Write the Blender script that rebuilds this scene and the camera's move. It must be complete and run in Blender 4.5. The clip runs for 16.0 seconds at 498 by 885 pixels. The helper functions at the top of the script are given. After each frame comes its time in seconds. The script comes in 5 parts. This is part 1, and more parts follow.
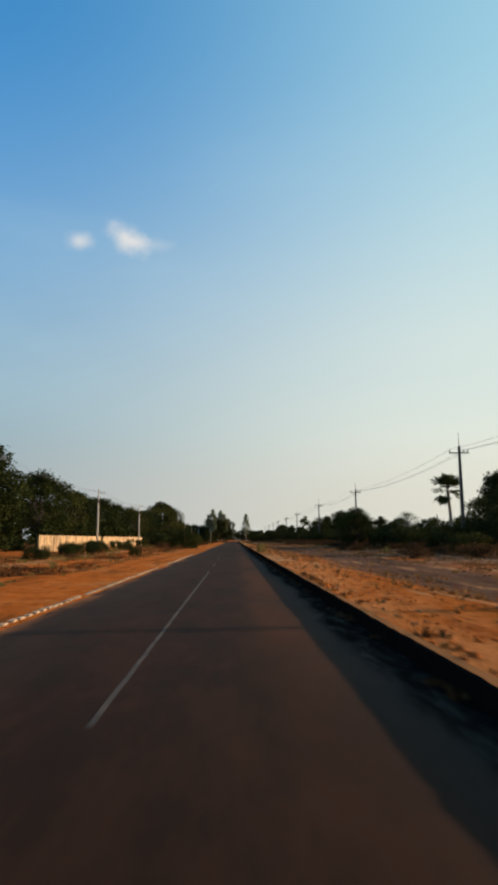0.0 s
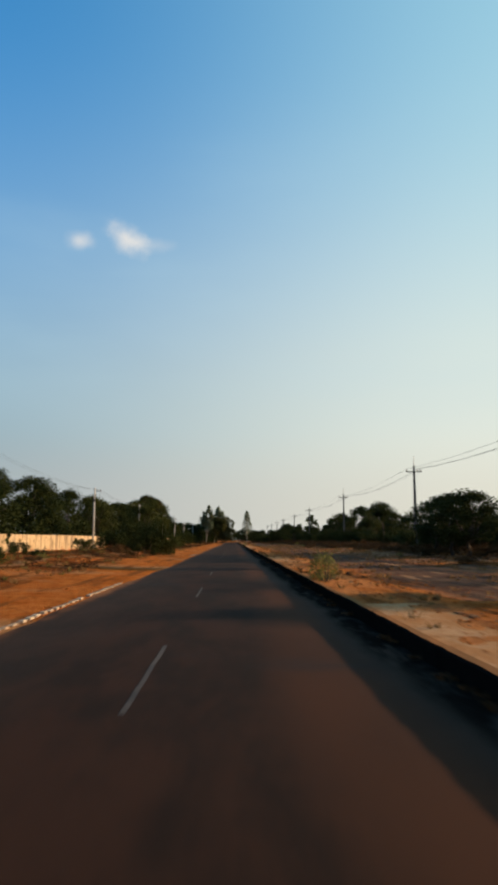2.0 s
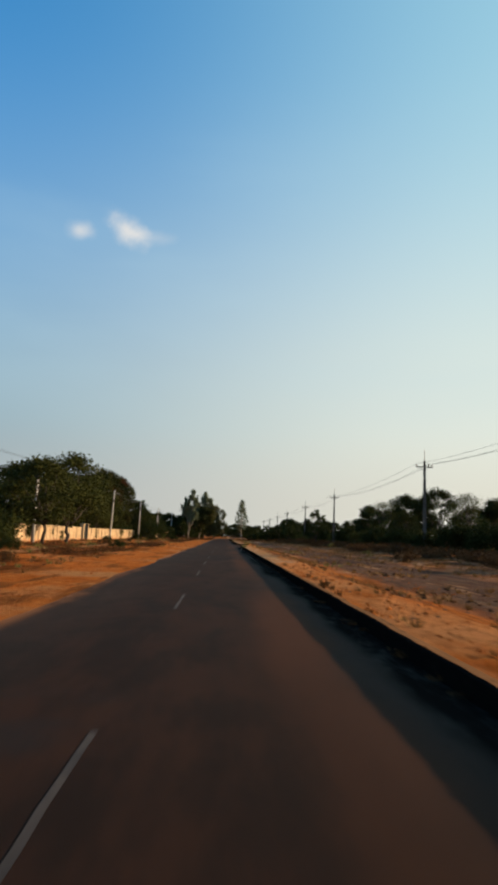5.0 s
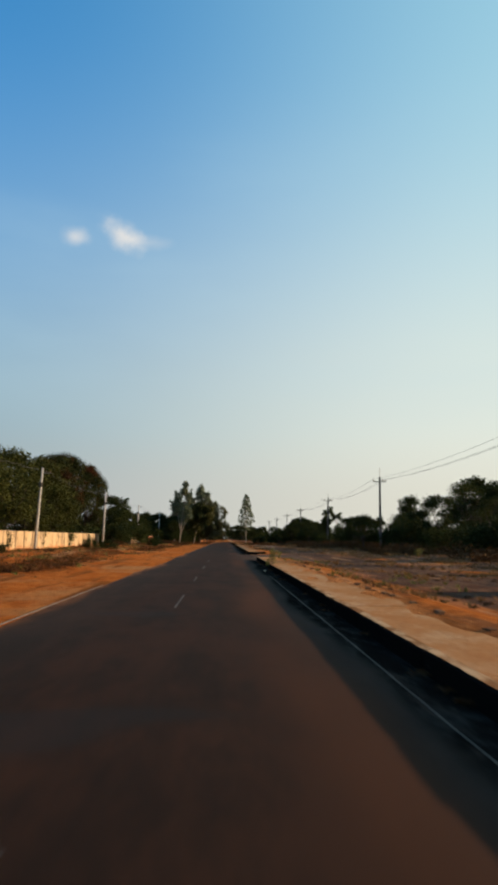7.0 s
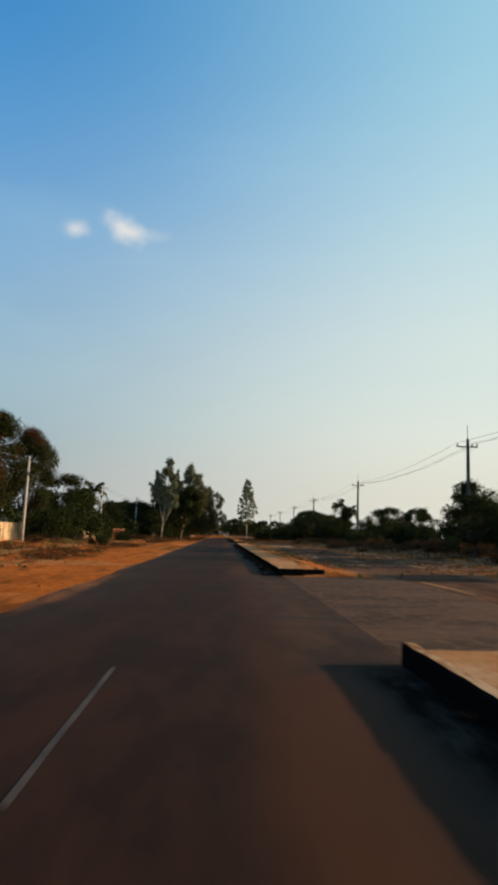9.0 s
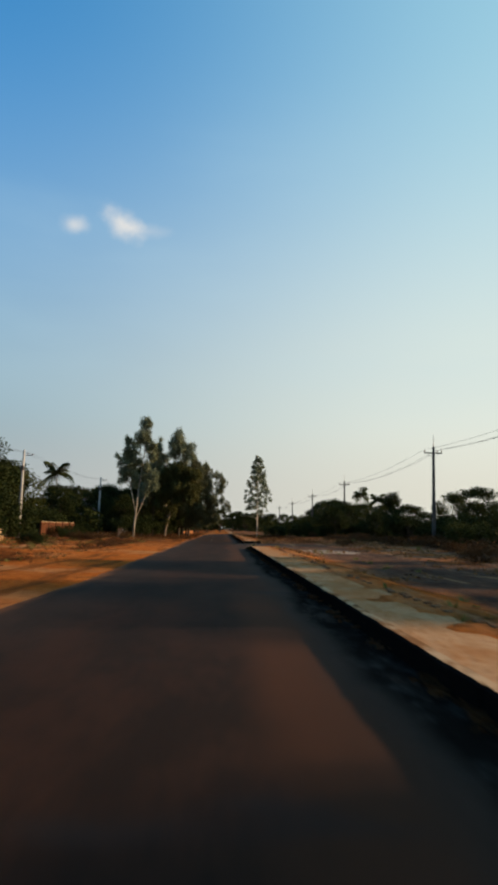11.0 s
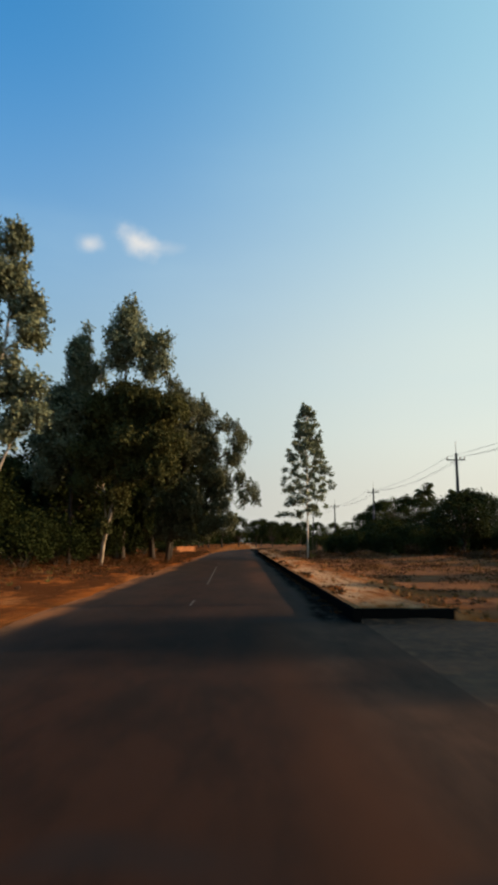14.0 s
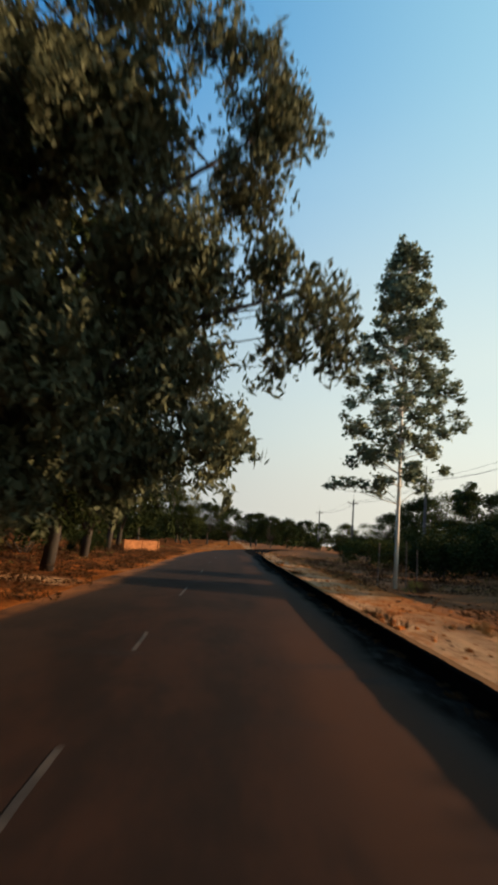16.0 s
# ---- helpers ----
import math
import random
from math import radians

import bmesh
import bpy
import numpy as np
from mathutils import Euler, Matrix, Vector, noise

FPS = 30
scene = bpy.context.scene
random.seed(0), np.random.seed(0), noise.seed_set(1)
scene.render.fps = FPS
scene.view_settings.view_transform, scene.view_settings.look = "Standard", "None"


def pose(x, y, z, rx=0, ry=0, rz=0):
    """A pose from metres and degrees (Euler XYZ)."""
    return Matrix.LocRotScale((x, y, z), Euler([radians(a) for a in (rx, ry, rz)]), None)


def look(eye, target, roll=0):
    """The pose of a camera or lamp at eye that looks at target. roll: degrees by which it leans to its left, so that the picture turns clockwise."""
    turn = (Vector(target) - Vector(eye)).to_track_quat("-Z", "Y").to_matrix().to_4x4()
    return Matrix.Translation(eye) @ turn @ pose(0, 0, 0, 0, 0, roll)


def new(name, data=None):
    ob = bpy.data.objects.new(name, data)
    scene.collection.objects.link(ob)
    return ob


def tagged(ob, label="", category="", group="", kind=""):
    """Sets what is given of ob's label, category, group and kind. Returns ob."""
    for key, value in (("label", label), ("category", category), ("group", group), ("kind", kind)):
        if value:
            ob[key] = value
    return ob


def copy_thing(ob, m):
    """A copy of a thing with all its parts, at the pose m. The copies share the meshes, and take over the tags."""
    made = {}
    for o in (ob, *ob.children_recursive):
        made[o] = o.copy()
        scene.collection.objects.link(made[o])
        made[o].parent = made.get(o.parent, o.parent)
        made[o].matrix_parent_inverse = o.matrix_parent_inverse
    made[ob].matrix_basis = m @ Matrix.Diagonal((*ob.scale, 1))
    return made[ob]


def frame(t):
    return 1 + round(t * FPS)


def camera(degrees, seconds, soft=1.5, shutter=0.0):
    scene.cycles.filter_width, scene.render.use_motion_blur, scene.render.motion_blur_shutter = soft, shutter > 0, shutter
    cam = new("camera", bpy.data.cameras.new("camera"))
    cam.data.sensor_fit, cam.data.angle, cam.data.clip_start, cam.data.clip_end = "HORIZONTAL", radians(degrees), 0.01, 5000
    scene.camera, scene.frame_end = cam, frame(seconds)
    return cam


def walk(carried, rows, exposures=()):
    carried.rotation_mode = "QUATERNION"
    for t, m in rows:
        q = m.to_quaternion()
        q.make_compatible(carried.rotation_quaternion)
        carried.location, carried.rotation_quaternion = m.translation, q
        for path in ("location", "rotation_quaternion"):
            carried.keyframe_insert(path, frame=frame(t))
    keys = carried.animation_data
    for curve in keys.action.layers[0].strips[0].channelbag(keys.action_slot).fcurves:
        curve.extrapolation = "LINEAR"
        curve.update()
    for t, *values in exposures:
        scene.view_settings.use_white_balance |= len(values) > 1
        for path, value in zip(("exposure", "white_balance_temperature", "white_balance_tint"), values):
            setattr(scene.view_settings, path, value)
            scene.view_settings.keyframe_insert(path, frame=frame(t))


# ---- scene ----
# ---------------------------------------------------------------- camera
EYE_Z = 1.6
cam = camera(41.57, 16.0, soft=3.8, shutter=0.25)
# seconds, x, y, yaw to the left, pitch up, roll, in metres and degrees
PATH_ROWS = [
    (0.0, 0.14, 0.00, -1.35, 8.37, -0.44),
    (0.5, 0.05, 11.45, -1.28, 8.71, -0.42),
    (1.0, -0.03, 22.86, -1.29, 8.33, 1.39),
    (1.5, -0.08, 34.24, -1.25, 8.11, 0.23),
    (2.0, -0.09, 45.60, -1.41, 8.42, -0.20),
    (2.5, -0.09, 57.01, -1.91, 8.64, 0.70),
    (3.0, -0.10, 68.48, -2.24, 8.19, 0.04),
    (3.5, -0.12, 79.97, -1.91, 8.04, 1.00),
    (4.0, -0.15, 91.48, -2.06, 8.06, 2.12),
    (6.5, -0.04, 150.75, -1.95, 8.31, 0.81),
    (7.0, 0.01, 161.66, -2.02, 8.35, 0.60),
    (7.5, 0.05, 172.42, -1.85, 8.38, 0.75),
    (8.0, 0.07, 183.01, -2.25, 8.35, 0.47),
    (8.5, 0.07, 193.31, -2.31, 7.98, 1.00),
    (9.0, 0.09, 203.39, -2.27, 7.96, 1.46),
    (11.5, 0.16, 258.93, -2.17, 7.48, 1.03),
    (12.0, 0.17, 269.22, -1.85, 8.28, 1.71),
    (12.5, 0.17, 279.43, -1.75, 7.75, 0.72),
    (13.0, 0.22, 289.63, -1.60, 7.62, 1.48),
    (13.5, 0.22, 299.51, -1.24, 8.10, 1.20),
    (14.0, 0.20, 308.93, -0.60, 8.62, 0.00),
    (14.5, 0.13, 318.43, -0.92, 8.00, 1.15),
    (15.0, -0.02, 328.31, -0.44, 8.37, 0.95),
    (15.5, -0.25, 338.13, -0.81, 8.11, 2.82),
    (16.0, -0.31, 347.87, -0.95, 8.47, 4.15),
]
rows = []
for t, x, y, yaw, pitch, roll in PATH_ROWS:
    a, b = radians(yaw), radians(pitch)
    ahead = Vector((-math.sin(a) * math.cos(b), math.cos(a) * math.cos(b), math.sin(b)))
    eye = Vector((x, y, EYE_Z))
    rows.append((t, look(eye, eye + ahead, roll)))
walk(cam, rows, [(0.0, 1.5), (13.2, 1.5), (14.6, 1.58), (16.0, 1.64)])

# ---------------------------------------------------------------- sky and sun
SUN_AZ, SUN_EL = 86.0, 14.0          # degrees to the right of the road's way, and up
world = bpy.data.worlds.new("world")
scene.world = world
world.use_nodes = True
wn, wl = world.node_tree.nodes, world.node_tree.links
wn.clear()
sky = wn.new("ShaderNodeTexSky")
sky.sky_type = "NISHITA"
sky.sun_disc = False
sky.sun_elevation = radians(SUN_EL)
sky.sun_rotation = radians(SUN_AZ)
sky.altitude = 50
sky.air_density, sky.dust_density, sky.ozone_density = 1.0, 0.8, 2.0


def sky_math(op, a, b=None, c=None):
    n = wn.new("ShaderNodeMath")
    n.operation = op
    for i, v in enumerate((a, b, c)):
        if v is None:
            continue
        if isinstance(v, (int, float)):
            n.inputs[i].default_value = v
        else:
            wl.new(v, n.inputs[i])
    return n.outputs[0]


def sky_dot(vec, fixed):
    n = wn.new("ShaderNodeVectorMath")
    n.operation = "DOT_PRODUCT"
    wl.new(vec, n.inputs[0])
    n.inputs[1].default_value = fixed
    return n.outputs["Value"]


way = wn.new("ShaderNodeTexCoord").outputs["Generated"]
puff_noise = wn.new("ShaderNodeTexNoise")
puff_noise.inputs["Scale"].default_value = 38
puff_noise.inputs["Detail"].default_value = 5
wl.new(way, puff_noise.inputs["Vector"])


def puff(px, pz, wide, high, slant):
    """The soft density of a small cloud whose middle lies px to the right and pz up, for 1 ahead."""
    mid = Vector((px, 1, pz)).normalized()
    side = mid.cross(Vector((0, 0, 1))).normalized()
    up = side.cross(mid)
    side2 = side * math.cos(slant) + up * math.sin(slant)
    up2 = up * math.cos(slant) - side * math.sin(slant)
    u = sky_math("MULTIPLY", sky_dot(way, side2), 1 / wide)
    v = sky_math("MULTIPLY", sky_dot(way, up2), 1 / high)
    d = sky_math("SQRT", sky_math("ADD", sky_math("MULTIPLY", u, u), sky_math("MULTIPLY", v, v)))
    d = sky_math("MULTIPLY_ADD", sky_math("SUBTRACT", puff_noise.outputs["Fac"], 0.5), 1.2, d)
    ramp = wn.new("ShaderNodeMapRange")
    ramp.interpolation_type = "SMOOTHSTEP"
    ramp.inputs["From Min"].default_value, ramp.inputs["From Max"].default_value = 1.4, -0.3
    wl.new(d, ramp.inputs["Value"])
    front = sky_math("GREATER_THAN", sky_dot(way, mid), 0.5)
    return sky_math("MULTIPLY", ramp.outputs[0], front)


big = puff(-0.170, 0.4785, 0.032, 0.0175, -0.45)
tail = puff(-0.132, 0.468, 0.034, 0.011, 0.0)
small = puff(-0.246, 0.4755, 0.019, 0.013, 0.1)
# clear blue overhead, warm haze towards the horizon and the sun's side
up_z = sky_dot(way, (0, 0, 1))
sunward = sky_dot(way, (math.sin(radians(SUN_AZ)), math.cos(radians(SUN_AZ)), 0))


def sky_step(value, low, high):
    r = wn.new("ShaderNodeMapRange")
    r.interpolation_type = "SMOOTHSTEP"
    r.inputs["From Min"].default_value, r.inputs["From Max"].default_value = low, high
    wl.new(value, r.inputs["Value"])
    return r.outputs[0]


def sky_mix(fac, a, b, how="MIX"):
    n = wn.new("ShaderNodeMix")
    n.data_type, n.blend_type = "RGBA", how
    for key, v in (("Factor", fac), ("A", a), ("B", b)):
        if isinstance(v, (int, float)):
            n.inputs[key].default_value = v
        elif isinstance(v, tuple):
            n.inputs[key].default_value = (*v, 1)
        else:
            wl.new(v, n.inputs[key])
    return n.outputs["Result"]


blue = sky_mix(1.0, sky.outputs[0], (0.215, 0.80, 1.08), "MULTIPLY")
warm = sky_step(sunward, -0.42, 0.5)
haze = sky_mix(warm, (1.10, 1.47, 1.64), (2.75, 2.86, 2.52))
veil = sky_mix(warm, (0.42, 1.30, 2.2), (1.5, 2.5, 2.65))
low_sky = sky_step(up_z, 0.70, 0.08)
side = sky_math("MULTIPLY", sky_step(sunward, -0.45, 0.5), 0.75)
air = sky_mix(low_sky, sky_mix(side, blue, veil), haze)
# a thin veil of high cloud drawn out across the sky
drawn = wn.new("ShaderNodeMapping")
drawn.inputs["Rotation"].default_value = (0.0, 0.55, 0.2)
drawn.inputs["Scale"].default_value = (1.1, 1.0, 3.6)
wl.new(way, drawn.inputs["Vector"])
veil_noise = wn.new("ShaderNodeTexNoise")
veil_noise.inputs["Scale"].default_value = 1.7
veil_noise.inputs["Detail"].default_value = 4
veil_noise.inputs["Roughness"].default_value = 0.45
wl.new(drawn.outputs[0], veil_noise.inputs["Vector"])
thin = sky_math("MULTIPLY", sky_step(veil_noise.outputs["Fac"], 0.40, 0.72), sky_math("MULTIPLY", sky_step(up_z, 0.08, 0.3), sky_step(up_z, 0.62, 0.45)))
air = sky_mix(sky_math("MULTIPLY", thin, 0.26), air, (1.75, 2.45, 2.75))
# dust near the ground turns the lowest sky a dull pink
dust = sky_mix(warm, (1.56, 1.60, 1.60), (2.62, 2.48, 2.08))
air = sky_mix(sky_math("MULTIPLY", sky_step(up_z, 0.17, 0.03), 0.75), air, dust)
clouds = sky_math("MINIMUM", sky_math("ADD", sky_math("MULTIPLY_ADD", tail, 0.3, big), sky_math("MULTIPLY", small, 0.6)), 1.0)
cloud_mix = wn.new("ShaderNodeMix")
cloud_mix.data_type = "RGBA"
wl.new(sky_math("MULTIPLY", clouds, 0.9), cloud_mix.inputs["Factor"])
wl.new(air, cloud_mix.inputs["A"])
cloud_mix.inputs["B"].default_value = (3.3, 3.05, 2.75, 1)
background = wn.new("ShaderNodeBackground")
background.inputs["Strength"].default_value = 0.10
wl.new(cloud_mix.outputs["Result"], background.inputs["Color"])
wl.new(background.outputs[0], wn.new("ShaderNodeOutputWorld").inputs[0])

sun = new("sun", bpy.data.lights.new("sun", "SUN"))
sun.data.energy, sun.data.angle, sun.data.color = 2.7, radians(1.2), (1.0, 0.70, 0.42)
az, el = radians(SUN_AZ), radians(SUN_EL)
to_sun = Vector((math.sin(az) * math.cos(el), math.cos(az) * math.cos(el), math.sin(el)))
sun.matrix_world = look(to_sun * 100, (0, 0, 0))


# ---------------------------------------------------------------- materials
def material(name, rough=0.8, metal=0.0):
    m = bpy.data.materials.new(name)
    m.use_nodes = True
    b = m.node_tree.nodes["Principled BSDF"]
    b.inputs["Roughness"].default_value = rough
    b.inputs["Metallic"].default_value = metal
    b.inputs["Specular IOR Level"].default_value = 0.3 if rough < 0.9 else 0.0
    return m, m.node_tree.nodes, m.node_tree.links, b


def place(nodes):
    return nodes.new("ShaderNodeNewGeometry").outputs["Position"]


def noise_of(nodes, links, vec, scale, detail=4, rough=0.6, stretch=None):
    if stretch:
        mp = nodes.new("ShaderNodeMapping")
        mp.inputs["Scale"].default_value = stretch
        links.new(vec, mp.inputs["Vector"])
        vec = mp.outputs[0]
    n = nodes.new("ShaderNodeTexNoise")
    n.inputs["Scale"].default_value = scale
    n.inputs["Detail"].default_value = detail
    n.inputs["Roughness"].default_value = rough
    links.new(vec, n.inputs["Vector"])
    return n.outputs["Fac"]


def step(nodes, links, value, low, high):
    r = nodes.new("ShaderNodeMapRange")
    r.interpolation_type = "SMOOTHSTEP"
    r.inputs["From Min"].default_value, r.inputs["From Max"].default_value = low, high
    links.new(value, r.inputs["Value"])
    return r.outputs[0]


def mixed(nodes, links, fac, a, b, how="MIX"):
    m = nodes.new("ShaderNodeMix")
    m.data_type, m.blend_type = "RGBA", how
    for key, v in (("Factor", fac), ("A", a), ("B", b)):
        if isinstance(v, (int, float)):
            m.inputs[key].default_value = v
        elif isinstance(v, tuple):
            m.inputs[key].default_value = (*v, 1)
        else:
            links.new(v, m.inputs[key])
    return m.outputs["Result"]


def arith(nodes, links, op, a, b):
    n = nodes.new("ShaderNodeMath")
    n.operation = op
    for i, v in enumerate((a, b)):
        if isinstance(v, (int, float)):
            n.inputs[i].default_value = v
        else:
            links.new(v, n.inputs[i])
    return n.outputs[0]


def relief(nodes, links, bsdf, height, depth=0.02, strength=0.6):
    b = nodes.new("ShaderNodeBump")
    b.inputs["Distance"].default_value = depth
    b.inputs["Strength"].default_value = strength
    links.new(height, b.inputs["Height"])
    links.new(b.outputs[0], bsdf.inputs["Normal"])


def two_tone(name, a, b, fine=30.0, broad=1.5, rough=0.8, depth=0.01, dark=None, stretch=None):
    """A surface of two colours, mixed by a broad and a fine noise, with a fine relief."""
    m, n, l, p = material(name, rough)
    v = place(n)
    c = mixed(n, l, step(n, l, noise_of(n, l, v, broad, 4, 0.6, stretch), 0.35, 0.65), a, b)
    f = noise_of(n, l, v, fine, 5, 0.7)
    c = mixed(n, l, step(n, l, f, 0.42, 0.75), c, dark or tuple(x * 0.55 for x in a))
    l.new(c, p.inputs["Base Color"])
    relief(n, l, p, f, depth)
    return m


def earth_material():
    """Red laterite with sand, dry straw and grey gravel patches."""
    m, n, l, p = material("red_earth", 0.95)
    v = place(n)
    broad = noise_of(n, l, v, 0.16, 5, 0.6)
    mid = noise_of(n, l, v, 0.9, 6, 0.65)
    fine = noise_of(n, l, v, 9.0, 6, 0.7)
    along = noise_of(n, l, v, 1.1, 5, 0.6, (1.0, 0.12, 1.0))
    c = mixed(n, l, step(n, l, mid, 0.3, 0.7), (0.36, 0.090, 0.016), (0.48, 0.155, 0.036))
    c = mixed(n, l, step(n, l, broad, 0.5, 0.66), c, (0.40, 0.185, 0.075))
    c = mixed(n, l, step(n, l, along, 0.5, 0.64), c, (0.20, 0.07, 0.022))
    sep = n.new("ShaderNodeSeparateXYZ")
    l.new(v, sep.inputs[0])
    # away from the trodden verge the ground is duller: litter, straw and grey soil
    far_left = step(n, l, arith(n, l, "ADD", sep.outputs[0], arith(n, l, "MULTIPLY", arith(n, l, "SUBTRACT", noise_of(n, l, v, 0.3, 5, 0.65, (1.0, 0.35, 1.0)), 0.5), 4.5)), -7.0, -8.6)
    far_right = step(n, l, sep.outputs[0], 5.0, 16.0)
    off = arith(n, l, "MAXIMUM", far_left, far_right)
    litter = mixed(n, l, step(n, l, noise_of(n, l, v, 0.5, 6, 0.7), 0.42, 0.6), (0.058, 0.021, 0.008), (0.17, 0.052, 0.015))
    patch = arith(n, l, "MULTIPLY", off, step(n, l, noise_of(n, l, v, 0.22, 5, 0.65, (1.0, 0.5, 1.0)), 0.42, 0.56))
    c = mixed(n, l, patch, c, litter)
    # a trodden pale footpath between the litter and the wall
    path_x = arith(n, l, "ADD", sep.outputs[0], arith(n, l, "MULTIPLY", arith(n, l, "SUBTRACT", noise_of(n, l, v, 0.07, 3, 0.5, (0.2, 1.0, 1.0)), 0.5), 3.5))
    foot = arith(n, l, "MULTIPLY", step(n, l, path_x, -13.6, -13.0), step(n, l, path_x, -11.8, -12.4))
    foot = arith(n, l, "MULTIPLY", foot, step(n, l, sep.outputs[1], 320.0, 290.0))
    c = mixed(n, l, arith(n, l, "MULTIPLY", foot, 0.8), c, (0.40, 0.20, 0.09))
    # a worn grey track runs along behind the raised verge
    wave = arith(n, l, "MULTIPLY", arith(n, l, "SUBTRACT", noise_of(n, l, v, 0.25, 5, 0.65, (1.0, 0.35, 1.0)), 0.5), 5.0)
    tx = arith(n, l, "ADD", sep.outputs[0], wave)
    lane = arith(n, l, "MULTIPLY", step(n, l, tx, 5.4, 6.8), step(n, l, tx, 13.0, 10.6))
    ahead_y = arith(n, l, "ADD", sep.outputs[1], arith(n, l, "MULTIPLY", wave, 4.0))
    lane = arith(n, l, "MULTIPLY", arith(n, l, "MULTIPLY", lane, step(n, l, ahead_y, 338.0, 318.0)), 0.85)
    gravel = mixed(n, l, step(n, l, noise_of(n, l, v, 1.4, 7, 0.75, (1.0, 0.4, 1.0)), 0.36, 0.62), (0.042, 0.037, 0.035), (0.098, 0.080, 0.067))
    c = mixed(n, l, lane, c, gravel)
    # pale sand heaped on the raised bank
    path_r = arith(n, l, "ADD", sep.outputs[0], arith(n, l, "MULTIPLY", arith(n, l, "SUBTRACT", noise_of(n, l, v, 0.4, 5, 0.65, (1.0, 0.4, 1.0)), 0.5), 2.4))
    bank = arith(n, l, "MULTIPLY", step(n, l, path_r, 5.0, 3.6), step(n, l, sep.outputs[0], 2.4, 2.7))
    c = mixed(n, l, arith(n, l, "MULTIPLY", bank, arith(n, l, "MULTIPLY", step(n, l, noise_of(n, l, v, 0.7, 6, 0.7, (1.0, 0.3, 1.0)), 0.36, 0.56), 0.8)), c, mixed(n, l, step(n, l, sep.outputs[1], 316.0, 326.0), (0.56, 0.225, 0.082), (0.62, 0.375, 0.205)))
    # dull trodden soil over the open side
    dull = arith(n, l, "MULTIPLY", arith(n, l, "MULTIPLY", step(n, l, path_r, 5.0, 7.0), arith(n, l, "SUBTRACT", 1.0, lane)), step(n, l, noise_of(n, l, v, 0.33, 5, 0.65, (1.0, 0.4, 1.0)), 0.40, 0.56))
    c = mixed(n, l, arith(n, l, "MULTIPLY", dull, 0.75), c, (0.29, 0.165, 0.105))
    # wheel ruts and washed streaks along the open side
    streak = noise_of(n, l, v, 0.85, 6, 0.68, (1.0, 0.09, 1.0))
    open_side = arith(n, l, "MULTIPLY", step(n, l, sep.outputs[0], 2.6, 5.0), step(n, l, sep.outputs[0], 24.0, 17.0))
    c = mixed(n, l, arith(n, l, "MULTIPLY", open_side, arith(n, l, "MULTIPLY", step(n, l, streak, 0.52, 0.60), 0.65)), c, (0.060, 0.045, 0.037))
    c = mixed(n, l, arith(n, l, "MULTIPLY", open_side, arith(n, l, "MULTIPLY", step(n, l, streak, 0.42, 0.36), 0.7)), c, (0.48, 0.27, 0.14))
    # leaf mould, and tree shade painted in as brown, under the roadside trees
    mould_and_shade = arith(n, l, "MULTIPLY", step(n, l, path_r, -4.0, -5.4), step(n, l, ahead_y, 300.0, 328.0))
    c = mixed(n, l, arith(n, l, "MULTIPLY", mould_and_shade, step(n, l, noise_of(n, l, v, 0.6, 6, 0.7, (1.0, 0.4, 1.0)), 0.36, 0.54)), c, (0.10, 0.035, 0.013))
    # a sunlit strip between the tree shadows, painted pale into the earth
    cross_y = arith(n, l, "ADD", sep.outputs[1], arith(n, l, "MULTIPLY", arith(n, l, "SUBTRACT", noise_of(n, l, v, 0.15, 3, 0.5), 0.5), 4.0))
    cross = arith(n, l, "MULTIPLY", step(n, l, cross_y, 366.0, 366.8), step(n, l, cross_y, 369.6, 368.6))
    cross = arith(n, l, "MULTIPLY", cross, step(n, l, sep.outputs[0], -4.4, -5.4))
    c = mixed(n, l, arith(n, l, "MULTIPLY", cross, 0.9), c, (0.52, 0.30, 0.16))
    # a pale crust of dried mud beside the track
    off_mid = n.new("ShaderNodeVectorMath")
    off_mid.operation = "SUBTRACT"
    l.new(v, off_mid.inputs[0])
    off_mid.inputs[1].default_value = (8.4, 298.5, 0.0)
    squeezed = n.new("ShaderNodeVectorMath")
    squeezed.operation = "MULTIPLY"
    l.new(off_mid.outputs[0], squeezed.inputs[0])
    squeezed.inputs[1].default_value = (0.42, 0.2, 0.0)
    reach = n.new("ShaderNodeVectorMath")
    reach.operation = "LENGTH"
    l.new(squeezed.outputs[0], reach.inputs[0])
    crust = arith(n, l, "ADD", reach.outputs["Value"], arith(n, l, "MULTIPLY", arith(n, l, "SUBTRACT", noise_of(n, l, v, 0.8, 5, 0.65), 0.5), 2.2))
    c = mixed(n, l, arith(n, l, "MULTIPLY", step(n, l, crust, 1.0, 0.7), 0.85), c, (0.46, 0.37, 0.29))
    # darker trodden soil with dead grass behind the far bank
    stale = arith(n, l, "MULTIPLY", step(n, l, path_r, 4.2, 5.6), step(n, l, ahead_y, 322.0, 336.0))
    c = mixed(n, l, arith(n, l, "MULTIPLY", stale, step(n, l, noise_of(n, l, v, 0.5, 6, 0.7, (1.0, 0.35, 1.0)), 0.34, 0.5)), c, (0.22, 0.098, 0.048))
    clod = noise_of(n, l, v, 3.2, 8, 0.78, (1.0, 0.6, 1.0))
    c = mixed(n, l, arith(n, l, "MULTIPLY", step(n, l, clod, 0.5, 0.62), 0.5), c, (0.12, 0.042, 0.015))
    c = mixed(n, l, arith(n, l, "MULTIPLY", step(n, l, clod, 0.44, 0.34), 0.4), c, (0.50, 0.24, 0.09))
